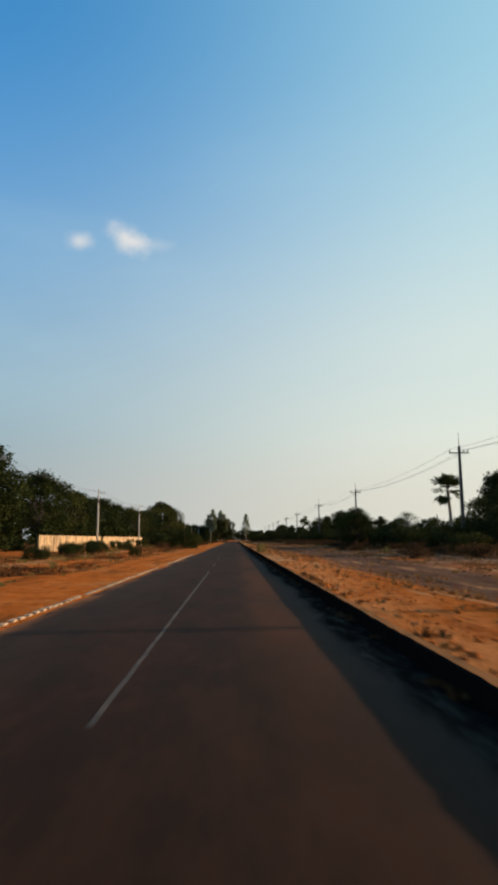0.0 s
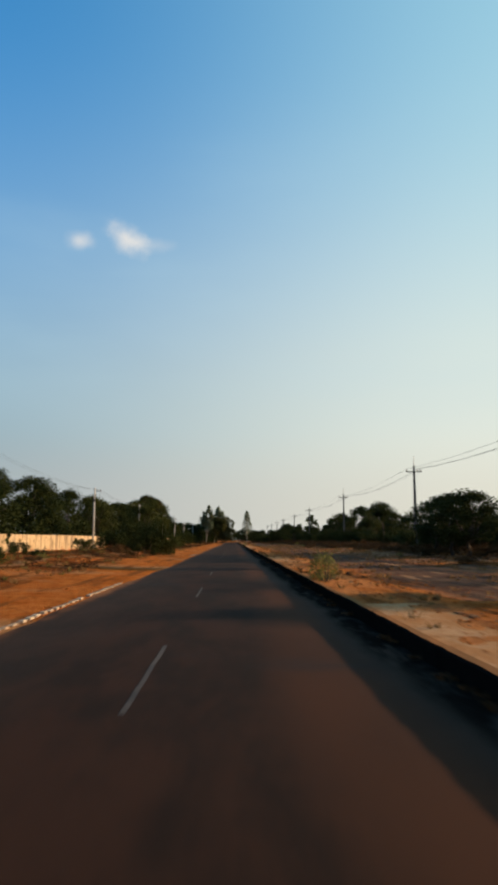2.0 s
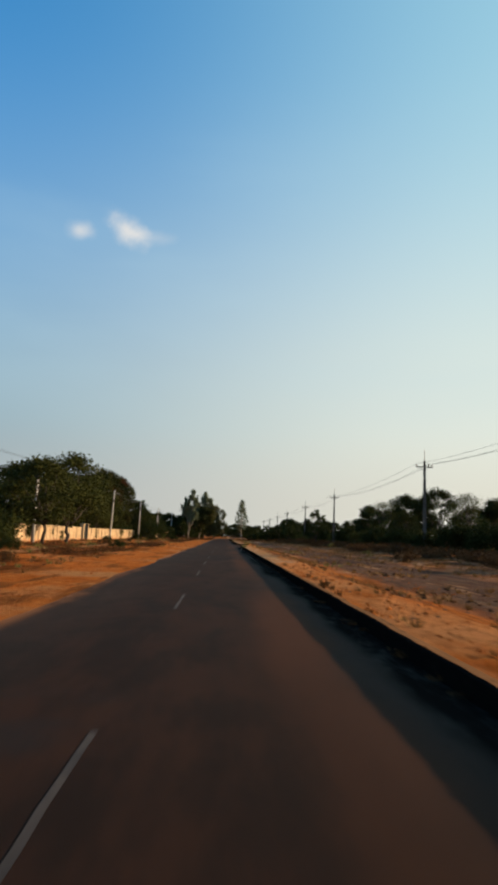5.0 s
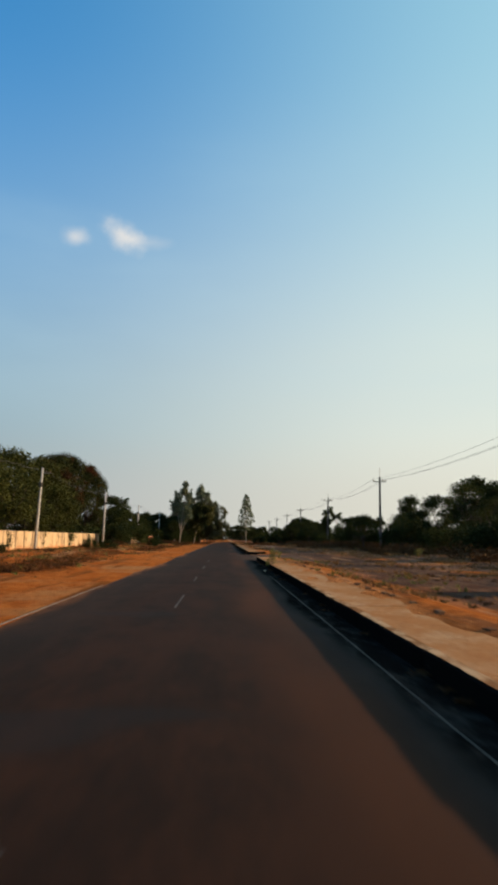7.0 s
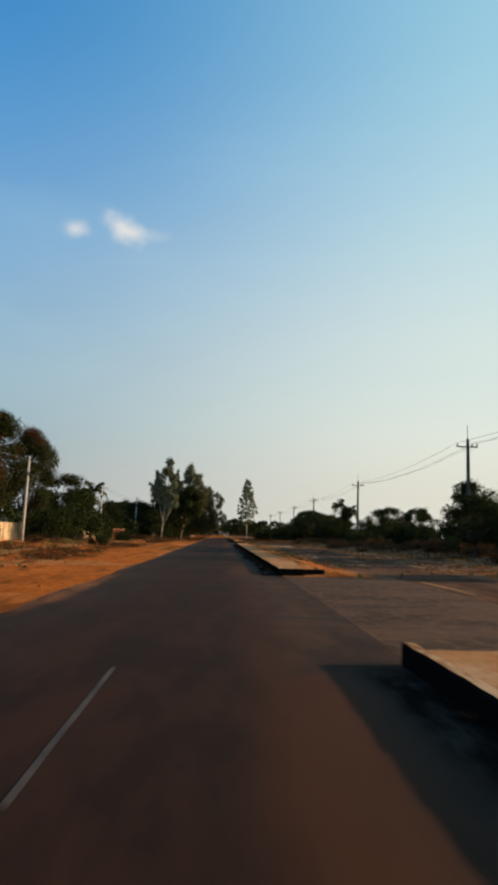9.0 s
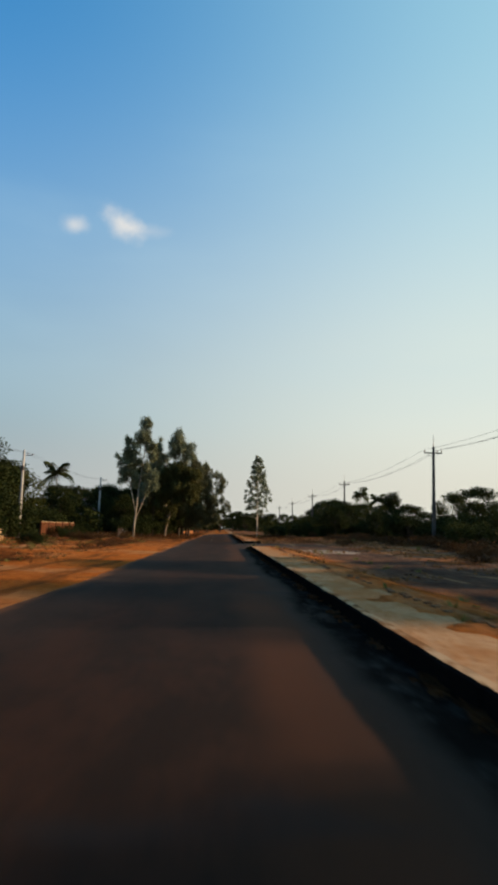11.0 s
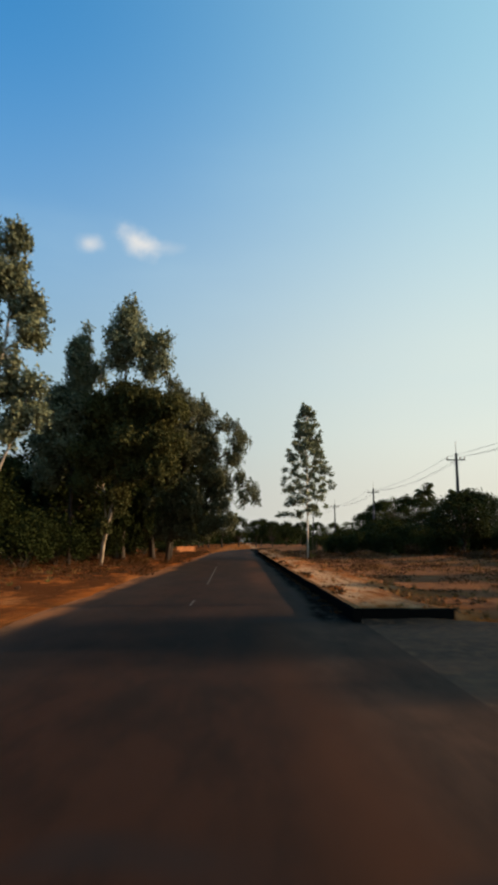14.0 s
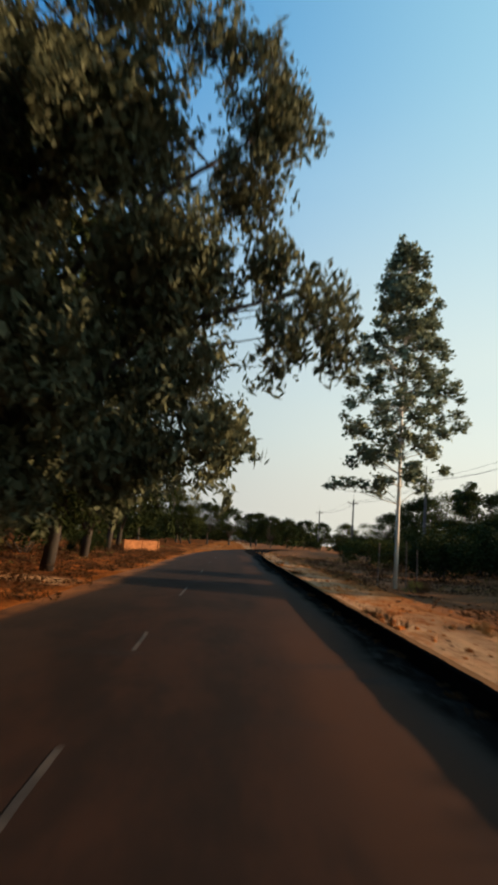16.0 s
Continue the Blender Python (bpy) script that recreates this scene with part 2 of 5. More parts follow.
    c = mixed(n, l, arith(n, l, "MULTIPLY", step(n, l, fine, 0.5, 0.75), 0.5), c, (0.10, 0.045, 0.02))
    l.new(c, p.inputs["Base Color"])
    relief(n, l, p, arith(n, l, "ADD", arith(n, l, "MULTIPLY", clod, 2.0), fine), 0.10, 1.0)
    return m


def asphalt_material():
    """Worn asphalt: brown dust on the wheel tracks, bare bluish grey towards the edges, patches and tar."""
    m, n, l, p = material("worn_asphalt", 0.95)
    v = place(n)
    sep = n.new("ShaderNodeSeparateXYZ")
    l.new(v, sep.inputs[0])
    wob = noise_of(n, l, v, 0.35, 4, 0.6, (0.6, 0.25, 1.0))
    x = arith(n, l, "ADD", sep.outputs[0], arith(n, l, "MULTIPLY", arith(n, l, "SUBTRACT", wob, 0.5), 1.6))
    fine = noise_of(n, l, v, 60, 4, 0.7)
    mid = noise_of(n, l, v, 0.9, 8, 0.72, (1.0, 0.3, 1.0))
    dust = mixed(n, l, step(n, l, mid, 0.38, 0.62), (0.0150, 0.0074, 0.0047), (0.0315, 0.0126, 0.0068))
    grey = mixed(n, l, step(n, l, mid, 0.3, 0.7), (0.0235, 0.0182, 0.0145), (0.0365, 0.0285, 0.0225))
    right = arith(n, l, "MULTIPLY", step(n, l, x, 0.75, 1.9), 0.5)
    left = arith(n, l, "MULTIPLY", step(n, l, x, -1.6, -3.6), 0.35)
    c = mixed(n, l, arith(n, l, "MAXIMUM", right, left), dust, grey)
    # red dust thrown out along the wheel track
    red = arith(n, l, "MULTIPLY", step(n, l, x, 0.2, 0.9), step(n, l, x, 1.9, 1.2))
    c = mixed(n, l, arith(n, l, "MULTIPLY", red, step(n, l, noise_of(n, l, v, 0.12, 3, 0.5, (1.0, 0.5, 1.0)), 0.36, 0.6)), c, (0.058, 0.0205, 0.0090))
    # sand blown in along both edges
    sand = arith(n, l, "MULTIPLY", step(n, l, x, -3.6, -4.25), step(n, l, mid, 0.3, 0.6))
    c = mixed(n, l, sand, c, (0.26, 0.095, 0.032))
    gutter = arith(n, l, "MULTIPLY", step(n, l, x, 2.0, 2.4), step(n, l, noise_of(n, l, v, 0.8, 5, 0.6, (1, 0.4, 1)), 0.5, 0.68))
    c = mixed(n, l, gutter, c, (0.06, 0.035, 0.022))
    # where the kerb is broken, dust from the track spreads over the asphalt
    wide = arith(n, l, "ADD", sep.outputs[1], arith(n, l, "MULTIPLY", arith(n, l, "SUBTRACT", wob, 0.5), 6.0))
    first = arith(n, l, "MULTIPLY", step(n, l, wide, 211.0, 213.0), step(n, l, wide, 231.0, 229.0))
    second = arith(n, l, "MULTIPLY", step(n, l, wide, 301.0, 303.0), step(n, l, wide, 323.5, 321.5))
    breaks = arith(n, l, "MAXIMUM", first, second)
    drift = arith(n, l, "MULTIPLY", breaks, step(n, l, x, 0.6, 1.8))
    c = mixed(n, l, drift, c, mixed(n, l, step(n, l, mid, 0.36, 0.64), (0.026, 0.0145, 0.0095), (0.064, 0.031, 0.018)))
    # a patchy near-black band along the foot of the kerb
    foot_band = arith(n, l, "MULTIPLY", arith(n, l, "MULTIPLY", step(n, l, x, 1.70, 2.05), arith(n, l, "SUBTRACT", 1.0, breaks)), step(n, l, noise_of(n, l, v, 1.3, 7, 0.75, (1.0, 0.3, 1.0)), 0.30, 0.46))
    c = mixed(n, l, arith(n, l, "MULTIPLY", foot_band, 0.9), c, mixed(n, l, step(n, l, noise_of(n, l, v, 2.6, 7, 0.75, (1.0, 0.4, 1.0)), 0.46, 0.66), (0.0065, 0.0056, 0.005), (0.034, 0.029, 0.025)))
    l.new(arith(n, l, "MULTIPLY", arith(n, l, "SUBTRACT", 1.0, foot_band), 0.07), p.inputs["Specular IOR Level"])
    tar = step(n, l, noise_of(n, l, v, 0.45, 3, 0.5, (0.5, 1.0, 1.0)), 0.62, 0.7)
    c = mixed(n, l, arith(n, l, "MULTIPLY", tar, 0.5), c, (0.015, 0.014, 0.014))
    c = mixed(n, l, arith(n, l, "MULTIPLY", step(n, l, fine, 0.5, 0.8), 0.4), c, (0.040, 0.028, 0.021))
    l.new(c, p.inputs["Base Color"])
    relief(n, l, p, fine, 0.006, 0.7)
    return m


def leaf_material(name, a, b, dry=None):
    """Leaves: colour from leaf to leaf by chance, a little light shines through."""
    m, n, l, p = material(name, 0.5)
    p.inputs["Specular IOR Level"].default_value = 0.04
    p.inputs["Roughness"].default_value = 0.75
    geo = n.new("ShaderNodeNewGeometry")
    c = mixed(n, l, geo.outputs["Random Per Island"], a, b)
    v = geo.outputs["Position"]
    c = mixed(n, l, step(n, l, noise_of(n, l, v, 0.5, 3), 0.4, 0.65), c, tuple(0.5 * (x + y) * 1.25 for x, y in zip(a, b)))
    if dry:
        c = mixed(n, l, step(n, l, noise_of(n, l, v, 0.28, 3), 0.53, 0.62), c, dry)
    l.new(c, p.inputs["Base Color"])
    glow = n.new("ShaderNodeBsdfTranslucent")
    l.new(c, glow.inputs["Color"])
    mix = n.new("ShaderNodeMixShader")
    mix.inputs[0].default_value = 0.18
    l.new(p.outputs[0], mix.inputs[1])
    l.new(glow.outputs[0], mix.inputs[2])
    l.new(mix.outputs[0], n["Material Output"].inputs["Surface"])
    return m


def plaster_material():
    """Cream limewash, stained by rain from above and splashed with red earth at the foot."""
    m, n, l, p = material("stained_plaster", 0.9)
    v = place(n)
    streak = noise_of(n, l, v, 1.2, 6, 0.7, (1.0, 1.0, 0.18))
    blot = noise_of(n, l, v, 0.6, 5, 0.6)
    c = mixed(n, l, step(n, l, blot, 0.35, 0.65), (0.36, 0.255, 0.145), (0.47, 0.35, 0.215))
    tone = n.new("ShaderNodeObjectInfo").outputs["Random"]
    c = mixed(n, l, arith(n, l, "MULTIPLY", tone, 0.3), c, (0.42, 0.29, 0.17))
    c = mixed(n, l, arith(n, l, "MULTIPLY", step(n, l, streak, 0.47, 0.62), 0.8), c, (0.13, 0.095, 0.07))
    c = mixed(n, l, arith(n, l, "MULTIPLY", step(n, l, noise_of(n, l, v, 1.1, 6, 0.7), 0.57, 0.66), 0.8), c, (0.07, 0.052, 0.042))
    sep = n.new("ShaderNodeSeparateXYZ")
    l.new(v, sep.inputs[0])
    splash = arith(n, l, "ADD", sep.outputs[2], arith(n, l, "MULTIPLY", arith(n, l, "SUBTRACT", blot, 0.5), 1.2))
    c = mixed(n, l, step(n, l, splash, 0.7, 0.1), c, (0.36, 0.16, 0.07))
    l.new(c, p.inputs["Base Color"])
    relief(n, l, p, noise_of(n, l, v, 14, 5, 0.7), 0.01)
    return m


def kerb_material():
    """Chipped concrete; shade painted black into road faces, pale sand on top and back."""
    m, n, l, p = material("shade_black_kerb", 0.95)
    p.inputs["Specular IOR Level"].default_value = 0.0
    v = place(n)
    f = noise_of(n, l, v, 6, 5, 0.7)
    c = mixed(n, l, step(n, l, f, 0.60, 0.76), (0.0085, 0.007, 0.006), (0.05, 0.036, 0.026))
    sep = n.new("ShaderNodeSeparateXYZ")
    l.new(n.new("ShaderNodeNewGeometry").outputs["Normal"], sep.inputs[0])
    # only up and sunward faces take the sandy tone; the rest stay shade-black
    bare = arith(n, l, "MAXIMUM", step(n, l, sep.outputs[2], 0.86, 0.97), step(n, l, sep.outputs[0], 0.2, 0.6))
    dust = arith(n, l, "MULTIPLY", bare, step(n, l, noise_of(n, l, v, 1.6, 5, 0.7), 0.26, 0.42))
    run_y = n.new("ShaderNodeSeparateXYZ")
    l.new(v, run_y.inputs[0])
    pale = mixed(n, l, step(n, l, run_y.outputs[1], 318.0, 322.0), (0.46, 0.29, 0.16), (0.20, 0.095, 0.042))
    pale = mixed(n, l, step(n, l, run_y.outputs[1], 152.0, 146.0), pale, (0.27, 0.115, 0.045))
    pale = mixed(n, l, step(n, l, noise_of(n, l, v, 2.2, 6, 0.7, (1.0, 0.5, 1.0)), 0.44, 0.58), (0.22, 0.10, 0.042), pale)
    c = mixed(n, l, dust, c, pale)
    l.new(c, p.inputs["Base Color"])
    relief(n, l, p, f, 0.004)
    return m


def bark_material(name, a, b, ring=False):
    m, n, l, p = material(name, 0.85)
    v = place(n)
    f = noise_of(n, l, v, 5, 5, 0.65, (1, 1, 0.3))
    c = mixed(n, l, step(n, l, f, 0.35, 0.65), a, b)
    l.new(c, p.inputs["Base Color"])
    relief(n, l, p, noise_of(n, l, v, 25, 4, 0.7, (1, 1, 0.25)), 0.02)
    return m


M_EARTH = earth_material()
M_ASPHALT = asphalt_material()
M_APRON = two_tone("dusty_tar_apron", (0.036, 0.0205, 0.0135), (0.082, 0.042, 0.025), 4, 0.7, 0.95, 0.05, (0.14, 0.066, 0.032), (0.6, 1, 1))
M_APRON.node_tree.nodes["Principled BSDF"].inputs["Specular IOR Level"].default_value = 0.08
M_CHALK = two_tone("dirty_whitewash", (0.44, 0.35, 0.26), (0.30, 0.21, 0.14), 16, 1.5, 0.9, 0.01, (0.22, 0.11, 0.06))
M_LINE = two_tone("faded_line_paint", (0.066, 0.044, 0.029), (0.022, 0.0145, 0.0095), 9, 1.6, 0.8, 0.003, (0.05, 0.035, 0.03))
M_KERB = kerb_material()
M_SLAB = two_tone("sandy_concrete", (0.44, 0.250, 0.128), (0.37, 0.165, 0.066), 9, 1.3, 0.95, 0.04, (0.27, 0.11, 0.042), (1, 0.5, 1))
M_PLASTER = plaster_material()
M_ORANGE = two_tone("orange_limewash", (0.30, 0.125, 0.052), (0.19, 0.075, 0.032), 5, 1.6, 0.9, 0.01, (0.10, 0.045, 0.022))
M_REDWALL = two_tone("red_earthen_wall", (0.105, 0.038, 0.018), (0.060, 0.025, 0.014), 5, 1.3, 0.95, 0.03, (0.030, 0.016, 0.011))
M_POLE = two_tone("grey_pole_concrete", (0.42, 0.40, 0.37), (0.30, 0.28, 0.26), 16, 1.5, 0.85, 0.008)
# backlit look of the tall poles put into an even dark colour
M_POLE_DARK = two_tone("dark_pole_tone", (0.085, 0.075, 0.068), (0.05, 0.043, 0.04), 16, 1.5, 0.85, 0.008)
M_STEEL = two_tone("galvanised_steel", (0.30, 0.30, 0.30), (0.2, 0.2, 0.2), 20, 3, 0.5, 0.002)
M_PORCELAIN = two_tone("brown_porcelain", (0.12, 0.05, 0.03), (0.09, 0.04, 0.025), 20, 3, 0.25, 0.001)
M_WIRE = two_tone("black_cable", (0.03, 0.03, 0.03), (0.05, 0.05, 0.05), 20, 3, 0.6, 0.001)
M_LEAF = leaf_material("dark_green_leaves", (0.009, 0.014, 0.004), (0.028, 0.034, 0.009))
M_LEAF_OLIVE = leaf_material("olive_leaves", (0.010, 0.0155, 0.004), (0.060, 0.062, 0.015))
M_LEAF_DROOP = leaf_material("drooping_olive_leaves", (0.013, 0.018, 0.006), (0.105, 0.102, 0.036))
M_LEAF_BROWN = leaf_material("green_and_rust_leaves", (0.013, 0.020, 0.006), (0.036, 0.036, 0.010), (0.055, 0.019, 0.008))
M_LEAF_GUM = leaf_material("grey_green_gum_leaves", (0.018, 0.027, 0.013), (0.250, 0.270, 0.165))
M_LEAF_BOUGH = leaf_material("dusty_bough_leaves", (0.014, 0.020, 0.008), (0.150, 0.150, 0.085))
M_LEAF_PALM = leaf_material("palm_leaves", (0.025, 0.037, 0.012), (0.055, 0.06, 0.022))
M_STRAW = leaf_material("dry_straw", (0.24, 0.125, 0.045), (0.14, 0.07, 0.026))
M_DRY = leaf_material("dry_brown_grass", (0.085, 0.042, 0.016), (0.036, 0.021, 0.010))
M_WEED = leaf_material("dusty_weeds", (0.08, 0.095, 0.022), (0.18, 0.14, 0.045))
M_LITTER = leaf_material("dead_brush", (0.085, 0.036, 0.013), (0.036, 0.018, 0.008))
M_BARK = bark_material("brown_bark", (0.024, 0.018, 0.014), (0.050, 0.036, 0.026))
M_BARK_PALE = bark_material("pale_gum_bark", (0.40, 0.33, 0.25), (0.22, 0.175, 0.13))
M_WHITEWASH = bark_material("whitewashed_bark", (0.62, 0.56, 0.46), (0.46, 0.40, 0.32))
M_BARK_PALM = bark_material("grey_palm_bark", (0.16, 0.13, 0.10), (0.24, 0.20, 0.16))
M_STONE = two_tone("rubble_stone", (0.24, 0.13, 0.07), (0.18, 0.08, 0.04), 10, 2, 0.95, 0.02)
M_CLOD_RED = two_tone("red_earth_clods", (0.36, 0.105, 0.022), (0.20, 0.06, 0.02), 8, 2, 0.95, 0.02)
M_CLOD = two_tone("dark_earth_clods", (0.10, 0.042, 0.018), (0.045, 0.026, 0.016), 10, 2, 0.95, 0.02)
M_ROOF = two_tone("dark_rusted_sheet", (0.045, 0.032, 0.028), (0.08, 0.042, 0.03), 10, 1.0, 0.9, 0.006)
M_ROOF.node_tree.nodes["Principled BSDF"].inputs["Specular IOR Level"].default_value = 0.05
M_BOARD = two_tone("dark_weathered_boards", (0.11, 0.075, 0.055), (0.17, 0.10, 0.07), 12, 1.5, 0.85, 0.01)
M_BRICK = two_tone("red_brick_wall", (0.30, 0.10, 0.06), (0.22, 0.08, 0.05), 14, 1.5, 0.9, 0.01)


# ---------------------------------------------------------------- mesh helpers
def mesh_of(name, verts, faces, mat, smooth=False):
    me = bpy.data.meshes.new(name)
    if isinstance(verts, np.ndarray):
        verts = verts.tolist()
    me.from_pydata(verts, [], faces if isinstance(faces, list) else faces.tolist())
    me.materials.append(mat)
    if smooth:
        me.polygons.foreach_set("use_smooth", [True] * len(me.polygons))
    me.update()
    return me


def part(name, me, parent=None, label=""):
    ob = new(name, me)
    if parent is not None:
        ob.parent = parent
    return tagged(ob, label)


def box_geo(x0, x1, y0, y1, z0, z1, bevel=0.0):
    """Vertices and faces of a box whose upper edges are chamfered."""
    b = bevel
    lo = [(x0, y0), (x1, y0), (x1, y1), (x0, y1)]
    hi = [(x0 + b, y0 + b), (x1 - b, y0 + b), (x1 - b, y1 - b), (x0 + b, y1 - b)]
    v = [(x, y, z0) for x, y in lo]
    f = [(3, 2, 1, 0)]
    if b:
        v += [(x, y, z1 - b) for x, y in lo]
    v += [(x, y, z1) for x, y in hi]
    for k in range(0, len(v) - 4, 4):
        for i in range(4):
            j = (i + 1) % 4
            f.append((k + i, k + j, k + 4 + j, k + 4 + i))
    k = len(v) - 4
    f.append((k, k + 1, k + 2, k + 3))
    return v, f


def joined(geos):
    verts, faces = [], []
    for v, f in geos:
        k = len(verts)
        verts += list(v)
        faces += [tuple(i + k for i in q) for q in f]
    return verts, faces


def tube_geo(points, radii, sides=7):
    """A tapered tube along points, closed at both ends."""
    pts = [Vector(p) for p in points]
    verts, faces = [], []
    for i, p in enumerate(pts):
        d = (pts[min(i + 1, len(pts) - 1)] - pts[max(i - 1, 0)]).normalized()
        a = d.cross(Vector((0.31, 0.95, 0.05))).normalized()
        b = d.cross(a)
        for k in range(sides):
            w = 2 * math.pi * k / sides
            verts.append(tuple(p + (a * math.cos(w) + b * math.sin(w)) * radii[i]))
    for i in range(len(pts) - 1):
        for k in range(sides):
            j = (k + 1) % sides
            faces.append((i * sides + k, i * sides + j, (i + 1) * sides + j, (i + 1) * sides + k))
    faces.append(tuple(range(sides))[::-1])
    faces.append(tuple(range((len(pts) - 1) * sides, len(pts) * sides)))
    return verts, faces


def thing(name, m, label, category, group="", kind=""):
    ob = new(name)
    ob.matrix_basis = m
    return tagged(ob, label, category, group, kind)


def smooth_noise(x, y, scale, seed=0.0):
    return noise.noise(Vector((x * scale + seed * 7.31, y * scale - seed * 3.17, seed)))


# ---------------------------------------------------------------- ground, road, kerbs
KERB_X, KERB_H = 2.46, 0.28
RUNS = [(-30.0, 212.0), (230.0, 302.0), (322.5, 900.0)]     # stretches of raised kerb


def on_run(y):
    """1 where the raised verge stands, sloping off towards its ends."""
    best = 0.0
    for a, b in RUNS:
        best = max(best, min(1.0, max(0.0, min((y - a - 0.03) / 0.1, (b - y) / 0.8))))
    return best


def bank_width(y):
    """How far the raised sandy bank behind the kerb reaches."""
    w = 1.9 + 1.0 * smooth_noise(0, y, 0.05, 2)
    return w + (1.0 if y < 60 else 0.0) + (0.7 if y > 330 else 0.0)


def ground_z(x, y):
    big_n = smooth_noise(x, y, 0.09, 1)
    small_n = smooth_noise(x, y, 0.55, 3)
    tiny_n = smooth_noise(x, y, 1.9, 4)
    if x < -3.0:
        edge = -4.0 - 0.14 * min(1.0, max(0.0, (76 - y) / 6)) - 0.4 * min(1.0, max(0.0, (y - 308) / 14)) + 0.28 * smooth_noise(0, y, 0.12, 5) + 0.1 * smooth_noise(0, y, 0.5, 6) + 0.05 * tiny_n
        d = edge - x
        if d < 0:
            return max(-0.06, d * 0.06)
        away = min(1.0, max(0.0, (d - 1.5) / 6.0))
        rut = -0.10 * math.exp(-((d - 5.6) / 1.1) ** 2) * (0.6 + big_n)
        return min(d * 0.035, 0.05) + rut + away * (0.18 + 0.26 * big_n + 0.2 * small_n + 0.1 * tiny_n)
    if x < KERB_X + 0.08:
        return -0.06
    bank = on_run(y)
    d = x - KERB_X
    w = bank_width(y)
    paved = 150.8 < y < 212 or 230 < y < 302 or 39.8 < y < 60.0 or 85.8 < y < 97.7
    top = 0.246 + 0.030 * small_n + 0.02 * tiny_n
    if paved:
        drift = 0.5 + 0.9 * smooth_noise(x * 1.5, y, 0.7, 27) + 0.5 * tiny_n + 0.55 * (d - 1.0)
        top = 0.205 + 0.07 * min(1.0, max(0.0, drift)) + (0.02 * small_n + 0.025 * max(0.0, tiny_n) if d > 1.0 else 0.0)
        if d < 0.35:
            top = min(top, 0.25)
    fall = min(1.0, max(0.0, (d - w) / 1.4))
    low = -0.03 + min(1.0, max(0.0, (d - 0.5) / 3.0)) * (0.03 + 0.02 * small_n)
    low += min(1.0, max(0.0, (d - 9.5) / 8.0)) * (0.22 + 0.3 * big_n + 0.12 * small_n)
    return bank * (top * (1 - fall) + low * fall) + (1 - bank) * low


def swing(y):
    """How far the road has swung to the right beyond the last trees."""
    d = max(0.0, y - 395.0)
    return 0.0013 * d * d if d < 165 else 0.0013 * 165 * (2 * d - 165)


def axis(parts):
    out = []
    for a, b, s in parts:
        n = max(1, round((b - a) / s))
        out += [a + (b - a) * i / n for i in range(n)]
    out.append(parts[-1][1])
    return out


def grid_mesh(name, xs, ys, zf, mat):
    verts = [(x + swing(y), y, zf(x, y)) for y in ys for x in xs]
    w = len(xs)
    faces = [(j * w + i, j * w + i + 1, (j + 1) * w + i + 1, (j + 1) * w + i)
             for j in range(len(ys) - 1) for i in range(w - 1)]
    return mesh_of(name, verts, faces, mat, True)


gx = axis([(-900, -200, 70), (-200, -40, 16), (-40, -20, 2.0), (-20, -8, 0.8), (-8, -5, 0.4), (-5, -3.2, 0.16), (-3.2, 2.5, 2.85), (2.5, 2.62, 0.06),
           (2.62, 6.0, 0.24), (6, 12, 0.7), (12, 30, 1.4), (30, 60, 6), (60, 200, 20), (200, 900, 70)])
gy = axis([(-400, -20, 38), (-20, -2, 2), (-2, 229.8, 0.9), (229.8, 230.6, 0.1), (230.6, 322.3, 0.9), (322.3, 323.1, 0.1), (323.1, 420, 0.9), (420, 520, 3), (520, 1000, 20), (1000, 4000, 300)])
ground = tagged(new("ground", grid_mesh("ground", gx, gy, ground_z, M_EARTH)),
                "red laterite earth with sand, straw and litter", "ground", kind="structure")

ry = axis([(-400, 900, 10), (900, 4000, 200)])
rx = [-4.9, -1.2, 2.4, 2.62]
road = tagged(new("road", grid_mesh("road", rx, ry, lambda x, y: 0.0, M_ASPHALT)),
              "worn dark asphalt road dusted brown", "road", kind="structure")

# dusty aprons where the verge opens to the track
for a, b in ((212.15, 229.3), (302.2, 322.3)):
    av, af = [], []
    ys = axis([(a - 0.6, b + 0.6, 0.6)])
    for i, y in enumerate(ys):
        for k in range(14):
            x = 2.59 + 4.7 * k / 13 + (0.5 * smooth_noise(y, 0, 0.4, 16) if k == 13 else 0)
            av.append((x, y, ground_z(x, y) + (-0.05 if i in (0, len(ys) - 1) or k == 13 else 0.028)))
        if i:
            af += [((i - 1) * 14 + k, (i - 1) * 14 + k + 1, i * 14 + k + 1, i * 14 + k) for k in range(13)]
    tagged(new("apron", mesh_of("apron", av, af, M_APRON, True)), "dusty brown tarred apron between road and track", "apron", kind="structure")

# painted lines
def line_piece(name, x0, x1, y0, y1, seed, lift=0.004, mat=M_LINE):
    n = max(2, int((y1 - y0) / 0.5))
    v, f = [], []
    for i in range(n + 1):
        y = y0 + (y1 - y0) * i / n
        j = 0.012 * smooth_noise(seed, y, 3.0, 12) - 0.018 * min(25.0, max(0.0, y - 334.5))
        v += [(x0 + j + swing(y), y, lift), (x1 + j + 0.006 * smooth_noise(seed, y, 4.0, 13) + swing(y), y, lift)]
        if i:
            f.append((2 * i - 2, 2 * i - 1, 2 * i + 1, 2 * i))
    return mesh_of(name, v, f, mat)


